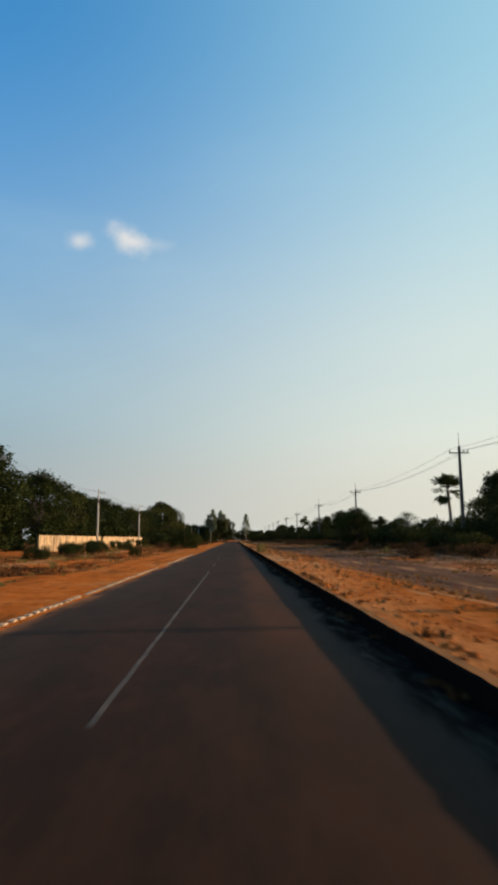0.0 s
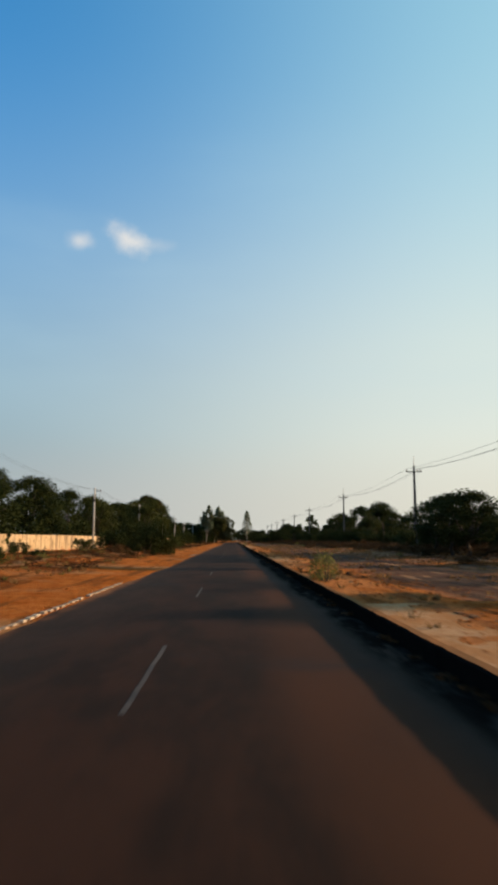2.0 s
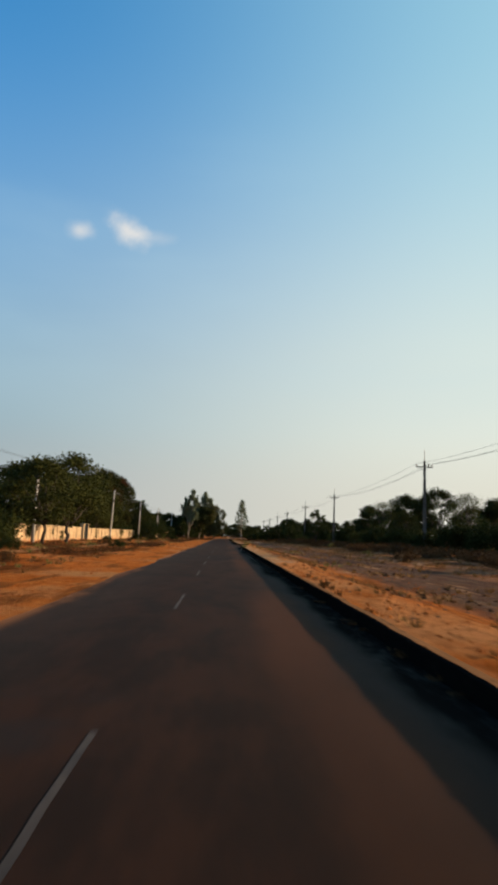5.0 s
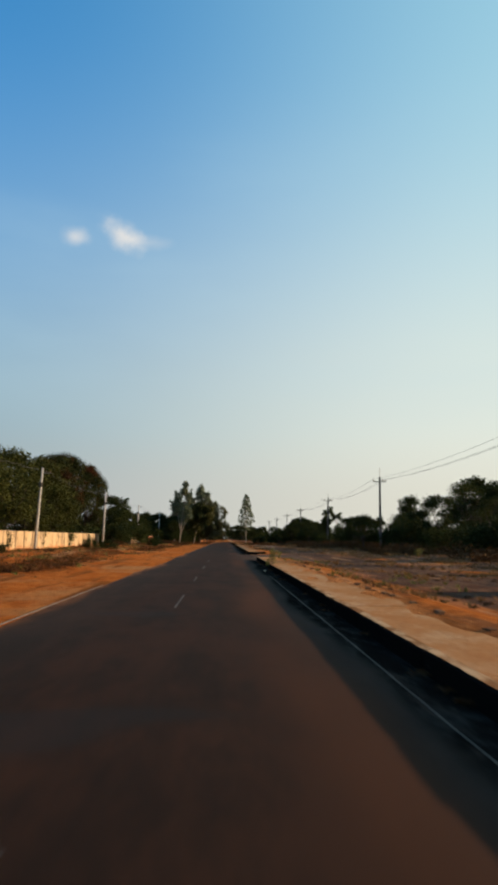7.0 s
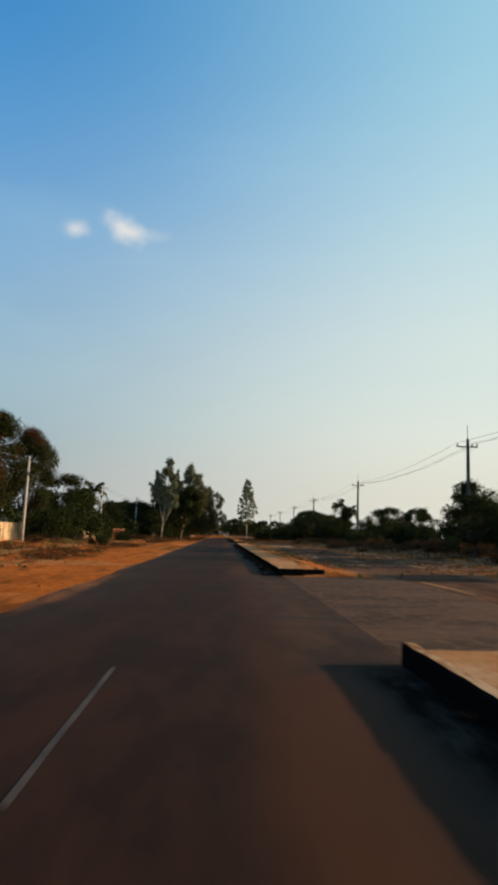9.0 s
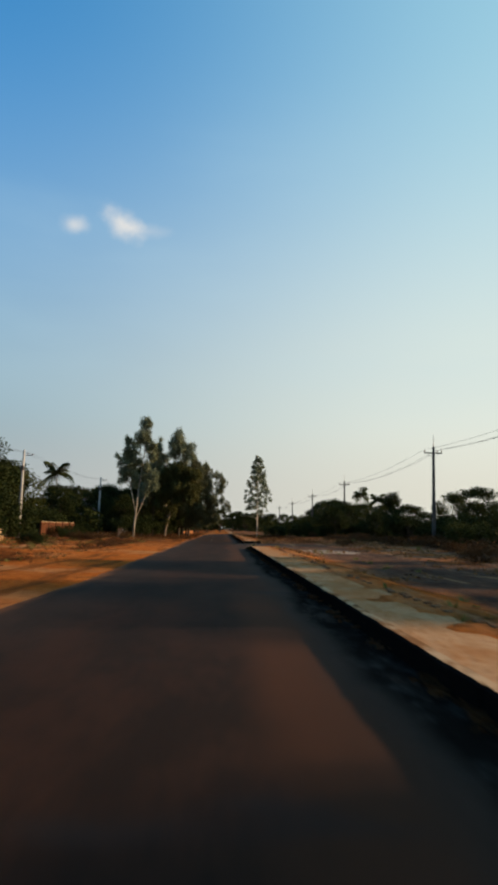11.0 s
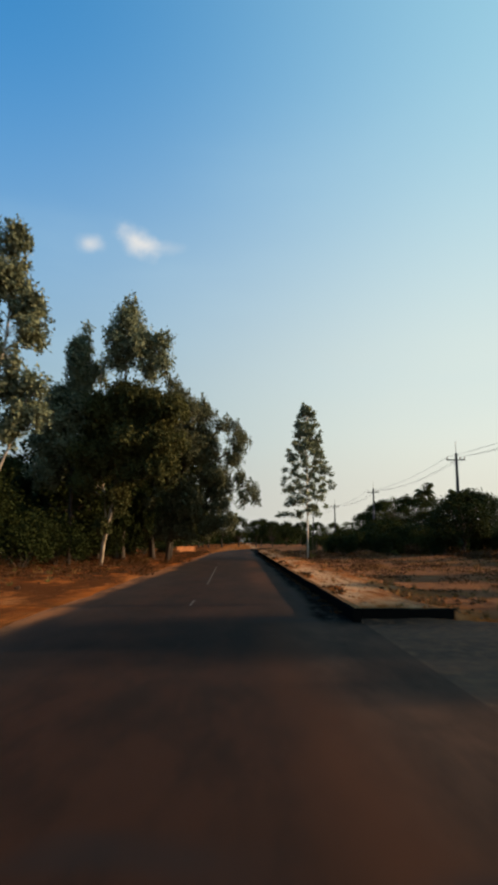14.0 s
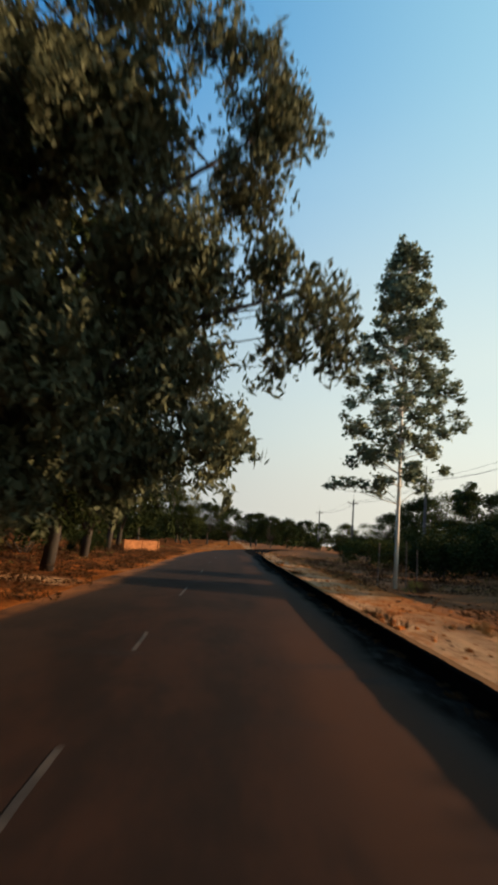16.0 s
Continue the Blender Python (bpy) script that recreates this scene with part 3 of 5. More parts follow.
lines = thing("road_marking", Matrix(), "worn white road lines painted on the asphalt", "road marking", kind="structure")
part("long_dash", line_piece("long_dash", -1.15, -1.085, 6.0, 33.5, 1), lines)
for a, b in [(40.5, 44.5), (52, 56), (64.7, 68.3), (76, 79), (106, 109), (118, 121), (130, 133.5), (142, 145.5), (152, 155.5),
             (162.4, 165.3), (177.3, 180.8), (187, 189.6), (197.2, 200.6), (207.5, 211.5),
             (326.0, 327.6), (334.5, 353), (357.2, 359.0), (366, 369), (378, 381), (390, 393), (402, 405), (414, 417)]:
    part("dash", line_piece("dash", -1.15, -1.09, a, b, a), lines)
part("edge_line", line_piece("edge_line", 2.0, 2.03, 154, 191, 3), lines)
part("edge_line", line_piece("edge_line", -4.01, -3.95, 156, 184, 6, 0.036, M_CHALK), lines)

# low white edging blocks along the sand
edging = thing("edging_blocks", Matrix(), "row of low whitewashed edging blocks half sunk in sand", "edging", kind="structure")
v, f = box_geo(-0.06, 0.06, -0.12, 0.12, -0.08, 0.05, 0.015)
edging_mesh = mesh_of("edging_block", v, f, M_CHALK)
for y in [9 + i * 0.5 for i in range(124)] + [110.4 + i * 1.15 for i in range(9)]:
    if 38 < y < 44 or random.random() < 0.07:
        continue
    b = part("edging_block", edging_mesh, edging)
    b.matrix_basis = pose(-4.25 + 0.06 * smooth_noise(0, y, 0.1, 25) + random.uniform(-0.015, 0.015), y + random.uniform(-0.03, 0.03), random.uniform(-0.012, 0.012),
                          random.uniform(-3, 3), random.uniform(-3, 3), random.uniform(-3, 3))


# ---------------------------------------------------------------- plants
def leaf_quads(centres, length, width, rng, droop=0.0):
    """One pointed, slightly folded leaf a centre, turned by chance: vertices and faces."""
    n = len(centres)
    d = rng.normal(size=(n, 3))
    d[:, 2] = d[:, 2] * 0.7 - droop
    d /= np.linalg.norm(d, axis=1)[:, None]
    s = np.cross(d, rng.normal(size=(n, 3)))
    s /= np.linalg.norm(s, axis=1)[:, None]
    ln = length * rng.uniform(0.65, 1.35, (n, 1))
    wd = width * rng.uniform(0.65, 1.35, (n, 1))
    v = np.empty((n, 4, 3))
    v[:, 0] = centres - d * ln / 2
    v[:, 1] = centres + s * wd / 2
    v[:, 2] = centres + d * ln / 2
    v[:, 3] = centres - s * wd / 2
    return v.reshape(-1, 3), np.arange(n * 4).reshape(-1, 4)


def leaf_mesh(name, clumps, leaves, length, width, mat, seed, droop=0.0, fill=0.45, scatter=0.1, spray=0):
    """Leaves strewn through clumps (x, y, z, radius, height), denser at their skins."""
    rng = np.random.default_rng(seed)
    c = np.array(clumps, float)
    weight = c[:, 3] ** 2
    pick = rng.choice(len(c), leaves, p=weight / weight.sum())
    d = rng.normal(size=(leaves, 3))
    d /= np.linalg.norm(d, axis=1)[:, None]
    r = rng.uniform(0, 1, (leaves, 1)) ** fill
    r *= 1 + scatter * rng.normal(size=(leaves, 1))
    at = c[pick, :3] + d * r * np.stack([c[pick, 3], c[pick, 3], c[pick, 4]], 1)
    if spray:
        # leaves hang in strands: each keeps to one of the strands' heads and drops below it
        heads = at[: max(1, leaves // spray)]
        which = rng.integers(0, len(heads), leaves)
        fall = rng.uniform(0, 1, (leaves, 1)) ** 0.8
        sway = rng.normal(size=(len(heads), 3)) * 0.2
        sway[:, 2] = -rng.uniform(0.35, 0.95, len(heads))
        at = heads[which] + sway[which] * (fall - 0.55) + rng.normal(size=(leaves, 3)) * (0.045 + 0.05 * fall)
    at[:, 2] = np.maximum(at[:, 2], 0.05)
    v, f = leaf_quads(at, length, width, rng, droop)
    return mesh_of(name, v, f, mat)


def limb(start, end, r0, r1, rng, bends=4, sag=0.0):
    pts, radii = [], []
    a, b = Vector(start), Vector(end)
    for i in range(bends + 1):
        t = i / bends
        p = a.lerp(b, t)
        k = (b - a).length * 0.05 * math.sin(math.pi * t)
        p += Vector((rng.normal() * k, rng.normal() * k, rng.normal() * k * 0.5 + sag * math.sin(math.pi * t)))
        pts.append(p)
        radii.append(r0 + (r1 - r0) * t)
    return tube_geo(pts, radii, 6)


def broad_tree(name, height, spread, seed, leaves, mat, bark, label, leaf=(0.30, 0.17), low=0.25, clumps=40, group="", droop=0.1):
    """A round-headed tree: forked trunk, limbs out to the clumps, uneven crown with gaps."""
    rng = np.random.default_rng(seed)
    t = thing(name, Matrix(), label, "tree", group)
    base = height * low
    heads = []
    for i in range(clumps):
        w = rng.uniform(0, 2 * math.pi)
        u = rng.uniform(-0.9, 1.0)
        rad = math.sqrt(max(0.0, 1 - u * u)) * rng.uniform(0.5, 1.12)
        z = base + (height - base) * (0.5 + 0.42 * u)
        size = spread * rng.uniform(0.17, 0.38)
        heads.append((math.cos(w) * rad * spread * 0.8, math.sin(w) * rad * spread * 0.8, z, size, size * rng.uniform(0.6, 0.85)))
    for k in range(6):
        w = rng.uniform(0, 2 * math.pi)
        off = spread * rng.uniform(0.0, 0.55)
        size = spread * rng.uniform(0.12, 0.2)
        heads.append((math.cos(w) * off, math.sin(w) * off, height - size - off * rng.uniform(0.1, 0.7), size, size * 0.9))
    geo = [limb((0, 0, -0.2), (rng.normal() * 0.15, rng.normal() * 0.15, base * 1.3), height * 0.024, height * 0.017, rng)]
    fork = Vector((0, 0, base * 1.25))
    for i in range(0, clumps, 2):
        geo.append(limb(fork, heads[i][:3], height * 0.009, height * 0.0022, rng, 4, 0.1))
    v, f = joined(geo)
    part("trunk", mesh_of("trunk", v, f, bark, True), t)
    part("crown", leaf_mesh("crown", heads, leaves, leaf[0], leaf[1], mat, seed + 1, droop), t)
    return t


def bush(name, height, spread, seed, leaves, mat, label, leaf=(0.2, 0.1), group=""):
    rng = np.random.default_rng(seed)
    t = thing(name, Matrix(), label, "bush", group)
    heads, geo = [], []
    for i in range(16):
        w, r = rng.uniform(0, 2 * math.pi), spread * math.sqrt(rng.uniform(0, 1)) * 0.72
        z = height * rng.uniform(0.12, 0.8) * (1.1 - 0.45 * r / spread)
        heads.append((math.cos(w) * r, math.sin(w) * r, z, spread * rng.uniform(0.22, 0.38), height * rng.uniform(0.16, 0.26)))
        if i % 2:
            geo.append(limb((rng.normal() * 0.1, rng.normal() * 0.1, -0.15), heads[-1][:3], 0.035, 0.012, rng, 3))
    v, f = joined(geo)
    part("stem", mesh_of("stem", v, f, M_BARK, True), t)
    part("foliage", leaf_mesh("foliage", heads, leaves, leaf[0], leaf[1], mat, seed + 1), t)
    return t


def gum_tree(name, height, seed, stems, heads, leaves, label, mat=None, leaf=(0.26, 0.085), droop=0.5, bark=None, spray=18, core=(), core_leaves=0, twig=0.028, each=2):
    """A slender pale-stemmed tree. stems: lists of (x, y, z, radius); heads: the clumps of its crown."""
    rng = np.random.default_rng(seed)
    t = thing(name, Matrix(), label, "tree")
    geo = [tube_geo([s[:3] for s in st], [s[3] for s in st], 8) for st in stems]
    spine = []
    for st in stems:
        for a, b in zip(st, st[1:]):
            spine += [Vector(a[:3]).lerp(Vector(b[:3]), k / 6) for k in range(7)]
    for h in heads[::each]:
        p = Vector(h[:3])
        lower = [q for q in spine if q.z < p.z - 0.25] or spine
        q = min(lower, key=lambda s: (s - p).length)
        geo.append(limb(q, p, twig, twig * 0.3, rng, 4, 0.12))
    v, f = joined(geo)
    part("trunk", mesh_of("trunk", v, f, bark or M_BARK_PALE, True), t, "pale smooth bark")
    part("crown", leaf_mesh("crown", heads, leaves, leaf[0], leaf[1], mat or M_LEAF_GUM, seed + 1, droop, 0.5, 0.22, spray), t)
    if core:
        part("inner_crown", leaf_mesh("inner_crown", core, core_leaves, 0.32, 0.14, mat or M_LEAF_GUM, seed + 2, droop, 0.45, 0.08), t)
    return t


def palm_tree(name, height, reach, seed, label):
    rng = np.random.default_rng(seed)
    t = thing(name, Matrix(), label, "palm", "palms")
    pts = [(0.25 * math.sin(i * 0.5), 0.15 * i / 6, -0.2 + (height + 0.2) * i / 6) for i in range(7)]
    v, f = tube_geo(pts, [0.2 - 0.012 * i for i in range(7)], 8)
    part("trunk", mesh_of("trunk", v, f, M_BARK_PALM, True), t)
    top = Vector(pts[-1])
    for k in range(24):
        w = 2.4 * k
        lift = rng.uniform(-0.4, 1.5)
        verts, faces = [], []
        prev = None
        for i in range(42):
            u = i / 41
            out = reach * u * (1 - 0.12 * u) / (1 + 0.35 * max(0.0, lift))
            z = reach * (lift * u * 0.8 - 0.7 * u * u)
            p = top + Vector((math.cos(w) * out, math.sin(w) * out, z))
            side = Vector((-math.sin(w), math.cos(w), 0))
            ln = reach * 0.3 * math.sin(math.pi * min(1, 0.12 + u * 0.86)) + 0.05
            for s in (-1, 1):
                q = len(verts)
                tip = p + side * s * ln + Vector((math.cos(w) * ln * 0.5, math.sin(w) * ln * 0.5, -ln * 0.55))
                fwd = Vector((math.cos(w), math.sin(w), 0)) * 0.1
                verts += [tuple(p - fwd), tuple(p + fwd), tuple(tip)]
                faces.append((q, q + 1, q + 2))
            if prev is not None:
                q = len(verts)
                verts += [tuple(prev - side * 0.03), tuple(prev + side * 0.03), tuple(p + side * 0.02), tuple(p - side * 0.02)]
                faces.append((q, q + 1, q + 2, q + 3))
            prev = p
        part("frond", mesh_of("frond", verts, faces, M_LEAF_PALM), t)
    return t


def fan_palm(name, height, reach, seed, label):
    """A stout trunk with a ragged ball of stiff fan-shaped leaves."""
    rng = np.random.default_rng(seed)
    t = thing(name, Matrix(), label, "palm", "palms")
    pts = [(0.12 * math.sin(i * 0.7), 0.05 * i, -0.2 + (height + 0.2) * i / 6) for i in range(7)]
    v, f = tube_geo(pts, [0.25 - 0.012 * i for i in range(7)], 9)
    part("trunk", mesh_of("trunk", v, f, M_BARK_PALM, True), t)
    top = Vector(pts[-1])
    for k in range(34):
        w, lift = 2.4 * k, rng.uniform(-0.95, 1.35)
        ahead = Vector((math.cos(w) * math.cos(lift), math.sin(w) * math.cos(lift), math.sin(lift)))
        side = Vector((-math.sin(w), math.cos(w), 0))
        up = side.cross(ahead)
        hub = top + ahead * reach * rng.uniform(0.35, 0.6)
        verts = [tuple(top - side * 0.03), tuple(top + side * 0.03), tuple(hub + side * 0.02), tuple(hub - side * 0.02)]
        faces = [(0, 1, 2, 3)]
        size = reach * rng.uniform(0.4, 0.6)
        for i in range(13):
            a = -1.35 + 2.7 * i / 12
            ray = (ahead * math.cos(a) + side * math.sin(a)) * size * rng.uniform(0.8, 1.05)
            ray += up * size * rng.uniform(-0.12, 0.12) + Vector((0, 0, -0.16 * size))
            wide = (side * math.cos(a) - ahead * math.sin(a)) * size * 0.1
            q = len(verts)
            verts += [tuple(hub), tuple(hub + ray * 0.6 + wide), tuple(hub + ray), tuple(hub + ray * 0.6 - wide)]
            faces.append((q, q + 1, q + 2, q + 3))
        part("frond", mesh_of("frond", verts, faces, M_LEAF_PALM), t)
    return t


def put(ob, x, y, size=1.0, turn=0.0, tall=1.0, z=None):
    """Another of the same plant, standing at x, y."""
    h = ground_z(x, y) if z is None else z
    return copy_thing(ob, pose(x, y, h - 0.05, 0, 0, turn) @ Matrix.Diagonal((size, size, size * tall, 1)))


def settle(ob, x, y, turn=0.0):
    ob.matrix_basis = pose(x, y, ground_z(x, y) - 0.05, 0, 0, turn)
    return ob


DARK = "dark green broad-leaved tree standing in a roadside thicket"
LEFT_GROUP, RIGHT_GROUP = "trees behind the boundary wall", "trees beyond the open ground"
kinds_dark = [broad_tree("broadleaf_tree", 10, 4.6, 100 + 7 * i, 8500, M_LEAF, M_BARK, DARK, low=0.16 + 0.03 * i, group=LEFT_GROUP) for i in range(3)]
kinds_airy = [broad_tree("airy_tree", 10, 4.2, 250 + 9 * i, 6500, M_LEAF_OLIVE, M_BARK, "open feathery tree with thin twigs against the sky",
                         leaf=(0.22, 0.10), low=0.12, clumps=70, group=RIGHT_GROUP) for i in range(2)]
kinds_olive = [broad_tree("olive_tree", 10, 4.8, 200 + 7 * i, 8500, M_LEAF_OLIVE, M_BARK, "olive-green bushy tree lit by low sun",
                          low=0.14 + 0.04 * i, group=LEFT_GROUP) for i in range(2)]
rust_tree = broad_tree("rust_tree", 16, 6.4, 310, 30000, M_LEAF_BROWN, M_BARK, "tall tree with green and rust-brown foliage", low=0.1, clumps=46)
bush_dark = bush("dark_bush", 3.0, 2.4, 400, 3600, M_LEAF, "dense dark green bush growing in dry scrub", (0.19, 0.10), group="bushes in the scrub")
bush_olive = bush("olive_bush", 2.6, 2.2, 410, 3200, M_LEAF_OLIVE, "dusty olive bush growing in dry scrub", (0.18, 0.09), group="bushes in the scrub")
bush_brown = bush("dry_bush", 1.5, 1.6, 420, 1800, M_DRY, "dry straw-brown bush with thin stems", (0.26, 0.035), group="bushes in the scrub")
bush_weed = bush("weed_bush", 1.2, 1.1, 430, 1000, M_WEED, "dusty yellow-green weed bush growing by the kerb", (0.13, 0.035), group="bushes in the scrub")


# ---------------------------------------------------------------- roadside trees
# x, y, height of the trees behind the boundary wall
LEFT_TREES = [(-28, 58, 11), (-27, 68, 12), (-29, 80, 12), (-27, 92, 11), (-28, 103, 10.6), (-27, 114, 10), (-29, 125, 9.8), (-28, 136, 10.4),
              (-29, 147, 10), (-28, 158, 10), (-26, 169, 9.6), (-28, 180, 9.4), (-29, 191, 10), (-28, 203, 10.4), (-30, 214, 11.2), (-27, 226, 11.4),
              (-29, 238, 12), (-30, 251, 13), (-29, 263, 13.2), (-28, 323, 11.6), (-28, 333, 10), (-36, 350, 6), (-38, 372, 6),
              (-30, 386, 10), (-28, 400, 10.5), (-26, 416, 11), (-22, 432, 11), (-18, 448, 10), (-16, 464, 9.5), (-15, 482, 9.0), (-15, 500, 9.0), (-14, 520, 9)]
for i, (x, y, h) in enumerate(LEFT_TREES):
    src = kinds_olive[i % 2] if 224 < y < 265 or i % 6 == 4 else kinds_dark[i % 3]
    put(src, x + swing(y), y, h / 10, 57 * i)
for i, (x, y, h) in enumerate([(-18, 192, 10.3), (-17, 178, 8.2), (-24, 232, 9.0), (-25, 256, 8.5), (-25, 244, 8.0)]):
    put(kinds_olive[i % 2], x, y, h / 10, 40 + 70 * i)
settle(rust_tree, -31, 281, 20)
put(rust_tree, -33, 297, 1.13, 130)
put(rust_tree, -31, 309, 0.8, 250, 1.36)
# trees crowding in on the road further on, where it bends out of sight
for i, (x, y, h) in enumerate([(-8.6, 458, 6.6), (-8.0, 472, 7.4), (4.2, 495, 7.6), (9.5, 511, 8.0), (15, 529, 8.4), (22, 549, 9.0), (30, 571, 9.2), (9, 601, 9.6), (14, 607, 10), (19, 600, 9.2), (24, 590, 8.6)]):
    put(kinds_dark[i % 3], x, y, h / 10, 64 * i + 20)
# x, y, height of the trees beyond the open ground
RIGHT_TREES = [(27, 62, 6.8), (31, 72, 8.0), (33, 86, 6.5), (34, 97, 4.6), (33, 110, 5.0), (32, 120, 6.2), (33, 131, 5.4), (34, 142, 4.8), (33, 152, 5.6),
               (33, 163, 6.4), (34, 173, 6.0), (33, 184, 4.9), (32, 194, 5.6), (33, 204, 8.2), (41, 213, 8.4), (41, 223, 7.4), (32, 232, 6.9),
               (33, 241, 7.0), (34, 250, 7.6), (33, 262, 8.8), (33, 273, 6.6), (33, 284, 6.8), (38, 294, 6.6), (39, 303, 7.6), (33, 313, 6.4),
               (34, 323, 6.2), (33, 332, 7.6), (34, 342, 7.2), (33, 353, 5.0), (34, 364, 5.6), (33, 375, 6.0), (34, 386, 7.4), (33, 396, 7.8),
               (33, 406, 8.2), (34, 417, 8.4), (33, 429, 10.0), (33, 440, 10.4), (33, 451, 11.2), (33, 462, 11.4), (34, 474, 11), (33, 487, 9.5),
               (31, 502, 7.5), (29, 518, 7.5)]
for i, (x, y, h) in enumerate(RIGHT_TREES):
    h *= 0.94
    t = put(kinds_airy[i // 4 % 2] if i % 4 == 1 else kinds_olive[i % 2] if i % 5 == 2 else kinds_dark[(i * 2) % 3], x, y, h / 10, 83 * i + 11, 1.06)
    tagged(t, group=RIGHT_GROUP)
    if h < 7.5:
        t.matrix_basis = t.matrix_basis @ Matrix.Diagonal((1.12, 1.12, 1, 1))
for i, (x, y, h) in enumerate([(18, 96, 5.2), (18.5, 101.5, 5.4), (19, 107, 5.2), (19, 252, 4.8), (20, 318, 4.6), (21, 338, 4.2), (20, 398, 4.6), (21, 412, 5), (21.5, 372, 6.4), (25, 380, 7.2)]):
    put(kinds_dark[i % 3], x, y, h / 10, 51 * i).matrix_basis @= Matrix.Diagonal((1.3, 1.3, 1, 1))
# taller trees added further out, past the view, to shade the road
for i, (x, y, h) in enumerate([(50, 269, 14), (48, 276.5, 12.2), (46, 280.5, 13.4), (46, 324, 12.4), (48, 104, 12.8), (47, 111, 13), (49, 118, 13)]):
    tagged(put(kinds_dark[i % 3], x, y, h / 10, 40 * i + 5), group=RIGHT_GROUP)

# the settled originals stand at two ends of the row
for i, ob in enumerate(kinds_airy):
    settle(ob, 36 - 3.6 * i, 178 + 70 * i, 25).scale = (0.72 + 0.3 * i, 0.72 + 0.3 * i, 0.72 + 0.22 * i)
for i, ob in enumerate(kinds_dark + kinds_olive):
    settle(ob, -36 - 2 * i, 60 + 24 * i, 30 * i)

# bushes
settle(bush("verge_bush", 4.3, 3.0, 440, 13000, M_LEAF, "large dense dark green bush on the red verge", (0.15, 0.075)), -8.8, 112.4, 15)
settle(bush("verge_bush", 3.0, 2.1, 450, 9000, M_LEAF_OLIVE, "olive bush growing against a larger dark bush", (0.14, 0.07)), -7.2, 115.4, 60)
settle(bush_dark, -13.5, 121, 15)
settle(bush_olive, -12, 128, 60)
settle(bush_brown, -12.5, 118, 0)
settle(bush_weed, 2.95, 67.4, 0).scale = (0.72, 0.72, 0.95)
put(bush_weed, 3.2, 68.4, 0.5, 120)
put(bush_dark, -8.7, 386, 0.5, 20)
put(bush_dark, -9.6, 392, 0.55, 70)
for x, y, k in ((-17.2, 318.5, 0.5), (-16.9, 324.0, 0.62), (-17.0, 328.2, 0.5), (-16.2, 321.0, 0.4)):
    put(bush_dark, x, y, k, 40 * y)
put(bush_weed, 2.66, 197.8, 0.62, 80, 1.5)
put(bush_weed, 2.7, 302.2, 0.5, 40)
put(bush_dark, 2.35, 302.3, 0.14, 90, 0.8)
put(bush_weed, 7.1, 374.6, 0.55, 70)
put(bush_brown, 7.6, 375.2, 0.4, 10)
for i, (x, y, s) in enumerate([(-14.5, 69, 0.5), (-16, 76, 0.6), (-15, 61, 0.5), (-18.5, 90, 0.5), (-18, 101, 0.5), (-17, 124, 0.7), (-15, 135, 0.55), (-16.5, 146, 0.7),
                               (-17, 163, 1.1), (-19, 170, 1.3), (-16, 152, 0.8), (-16, 262, 0.7),
                               (-17, 246, 0.55), (-20.5, 330, 1.1), (-20.5, 340, 0.9), (-20.5, 322, 0.8), (-14, 344, 0.6), (-13, 356, 0.8), (-13, 374, 0.9), (-24, 182, 1.6),
                               (-24, 200, 1.5), (-24, 315, 1.7), (-24, 330, 1.6)]):
    put((bush_dark, bush_olive, bush_dark, bush_brown)[i % 4], x, y, s, 47 * i)
for i, (y, s) in enumerate([(84, 0.6), (97, 0.7), (109, 0.5), (121, 0.8), (133, 0.6), (148, 0.8), (190, 1.1), (205, 0.95), (229, 1.0), (243, 0.9), (257, 1.1), (269, 0.95)]):
    put((bush_dark, bush_olive, bush_dark)[i % 3], -23.3, y, s, 71 * i, 1.0)
for i, (x, y, s) in enumerate([(-14.0, 57, 0.42), (-12.5, 60, 0.45), (-13.2, 81, 0.6), (-9.4, 63.5, 0.32), (-15.5, 66, 0.5)]):
    put((bush_dark, bush_dark, bush_olive)[i % 3], x, y, s, 53 * i, 1.0)
rng_t = random.Random(15)
for i in range(62):
    put((bush_dark, bush_dark, bush_olive)[i % 3], rng_t.uniform(25, 32), 50 + i * 7.2 + rng_t.uniform(-3, 3), rng_t.uniform(1.15, 1.6), rng_t.uniform(0, 360), rng_t.uniform(0.9, 1.15))
rng_b = random.Random(5)
for i in range(56):
    y = 45 + i * 8.4 + rng_b.uniform(-3, 3)
    x = rng_b.uniform(19.5, 29)
    put((bush_dark, bush_olive, bush_dark, bush_brown, bush_dark)[i % 5], x, y, rng_b.uniform(0.7, 1.25), rng_b.uniform(0, 360), rng_b.uniform(0.7, 1.1))
for i in range(40):
    put((bush_brown, bush_weed, bush_dark, bush_brown)[i % 4], rng_b.uniform(-19.5, -9.5), 30 + i * 7 + rng_b.uniform(-3, 3), rng_b.uniform(0.3, 0.62), rng_b.uniform(0, 360), 0.8)
for i in range(64):
    put(bush_brown, rng_b.uniform(17.5, 25), 40 + i * 6.2 + rng_b.uniform(-3, 3), rng_b.uniform(0.8, 1.5), rng_b.uniform(0, 360), rng_b.uniform(0.55, 0.9))
for i in range(30):
    put((bush_brown, bush_weed, bush_brown)[i % 3], rng_b.uniform(13.5, 20), 50 + i * 13 + rng_b.uniform(-5, 5), rng_b.uniform(0.5, 1.1), rng_b.uniform(0, 360), 0.8)

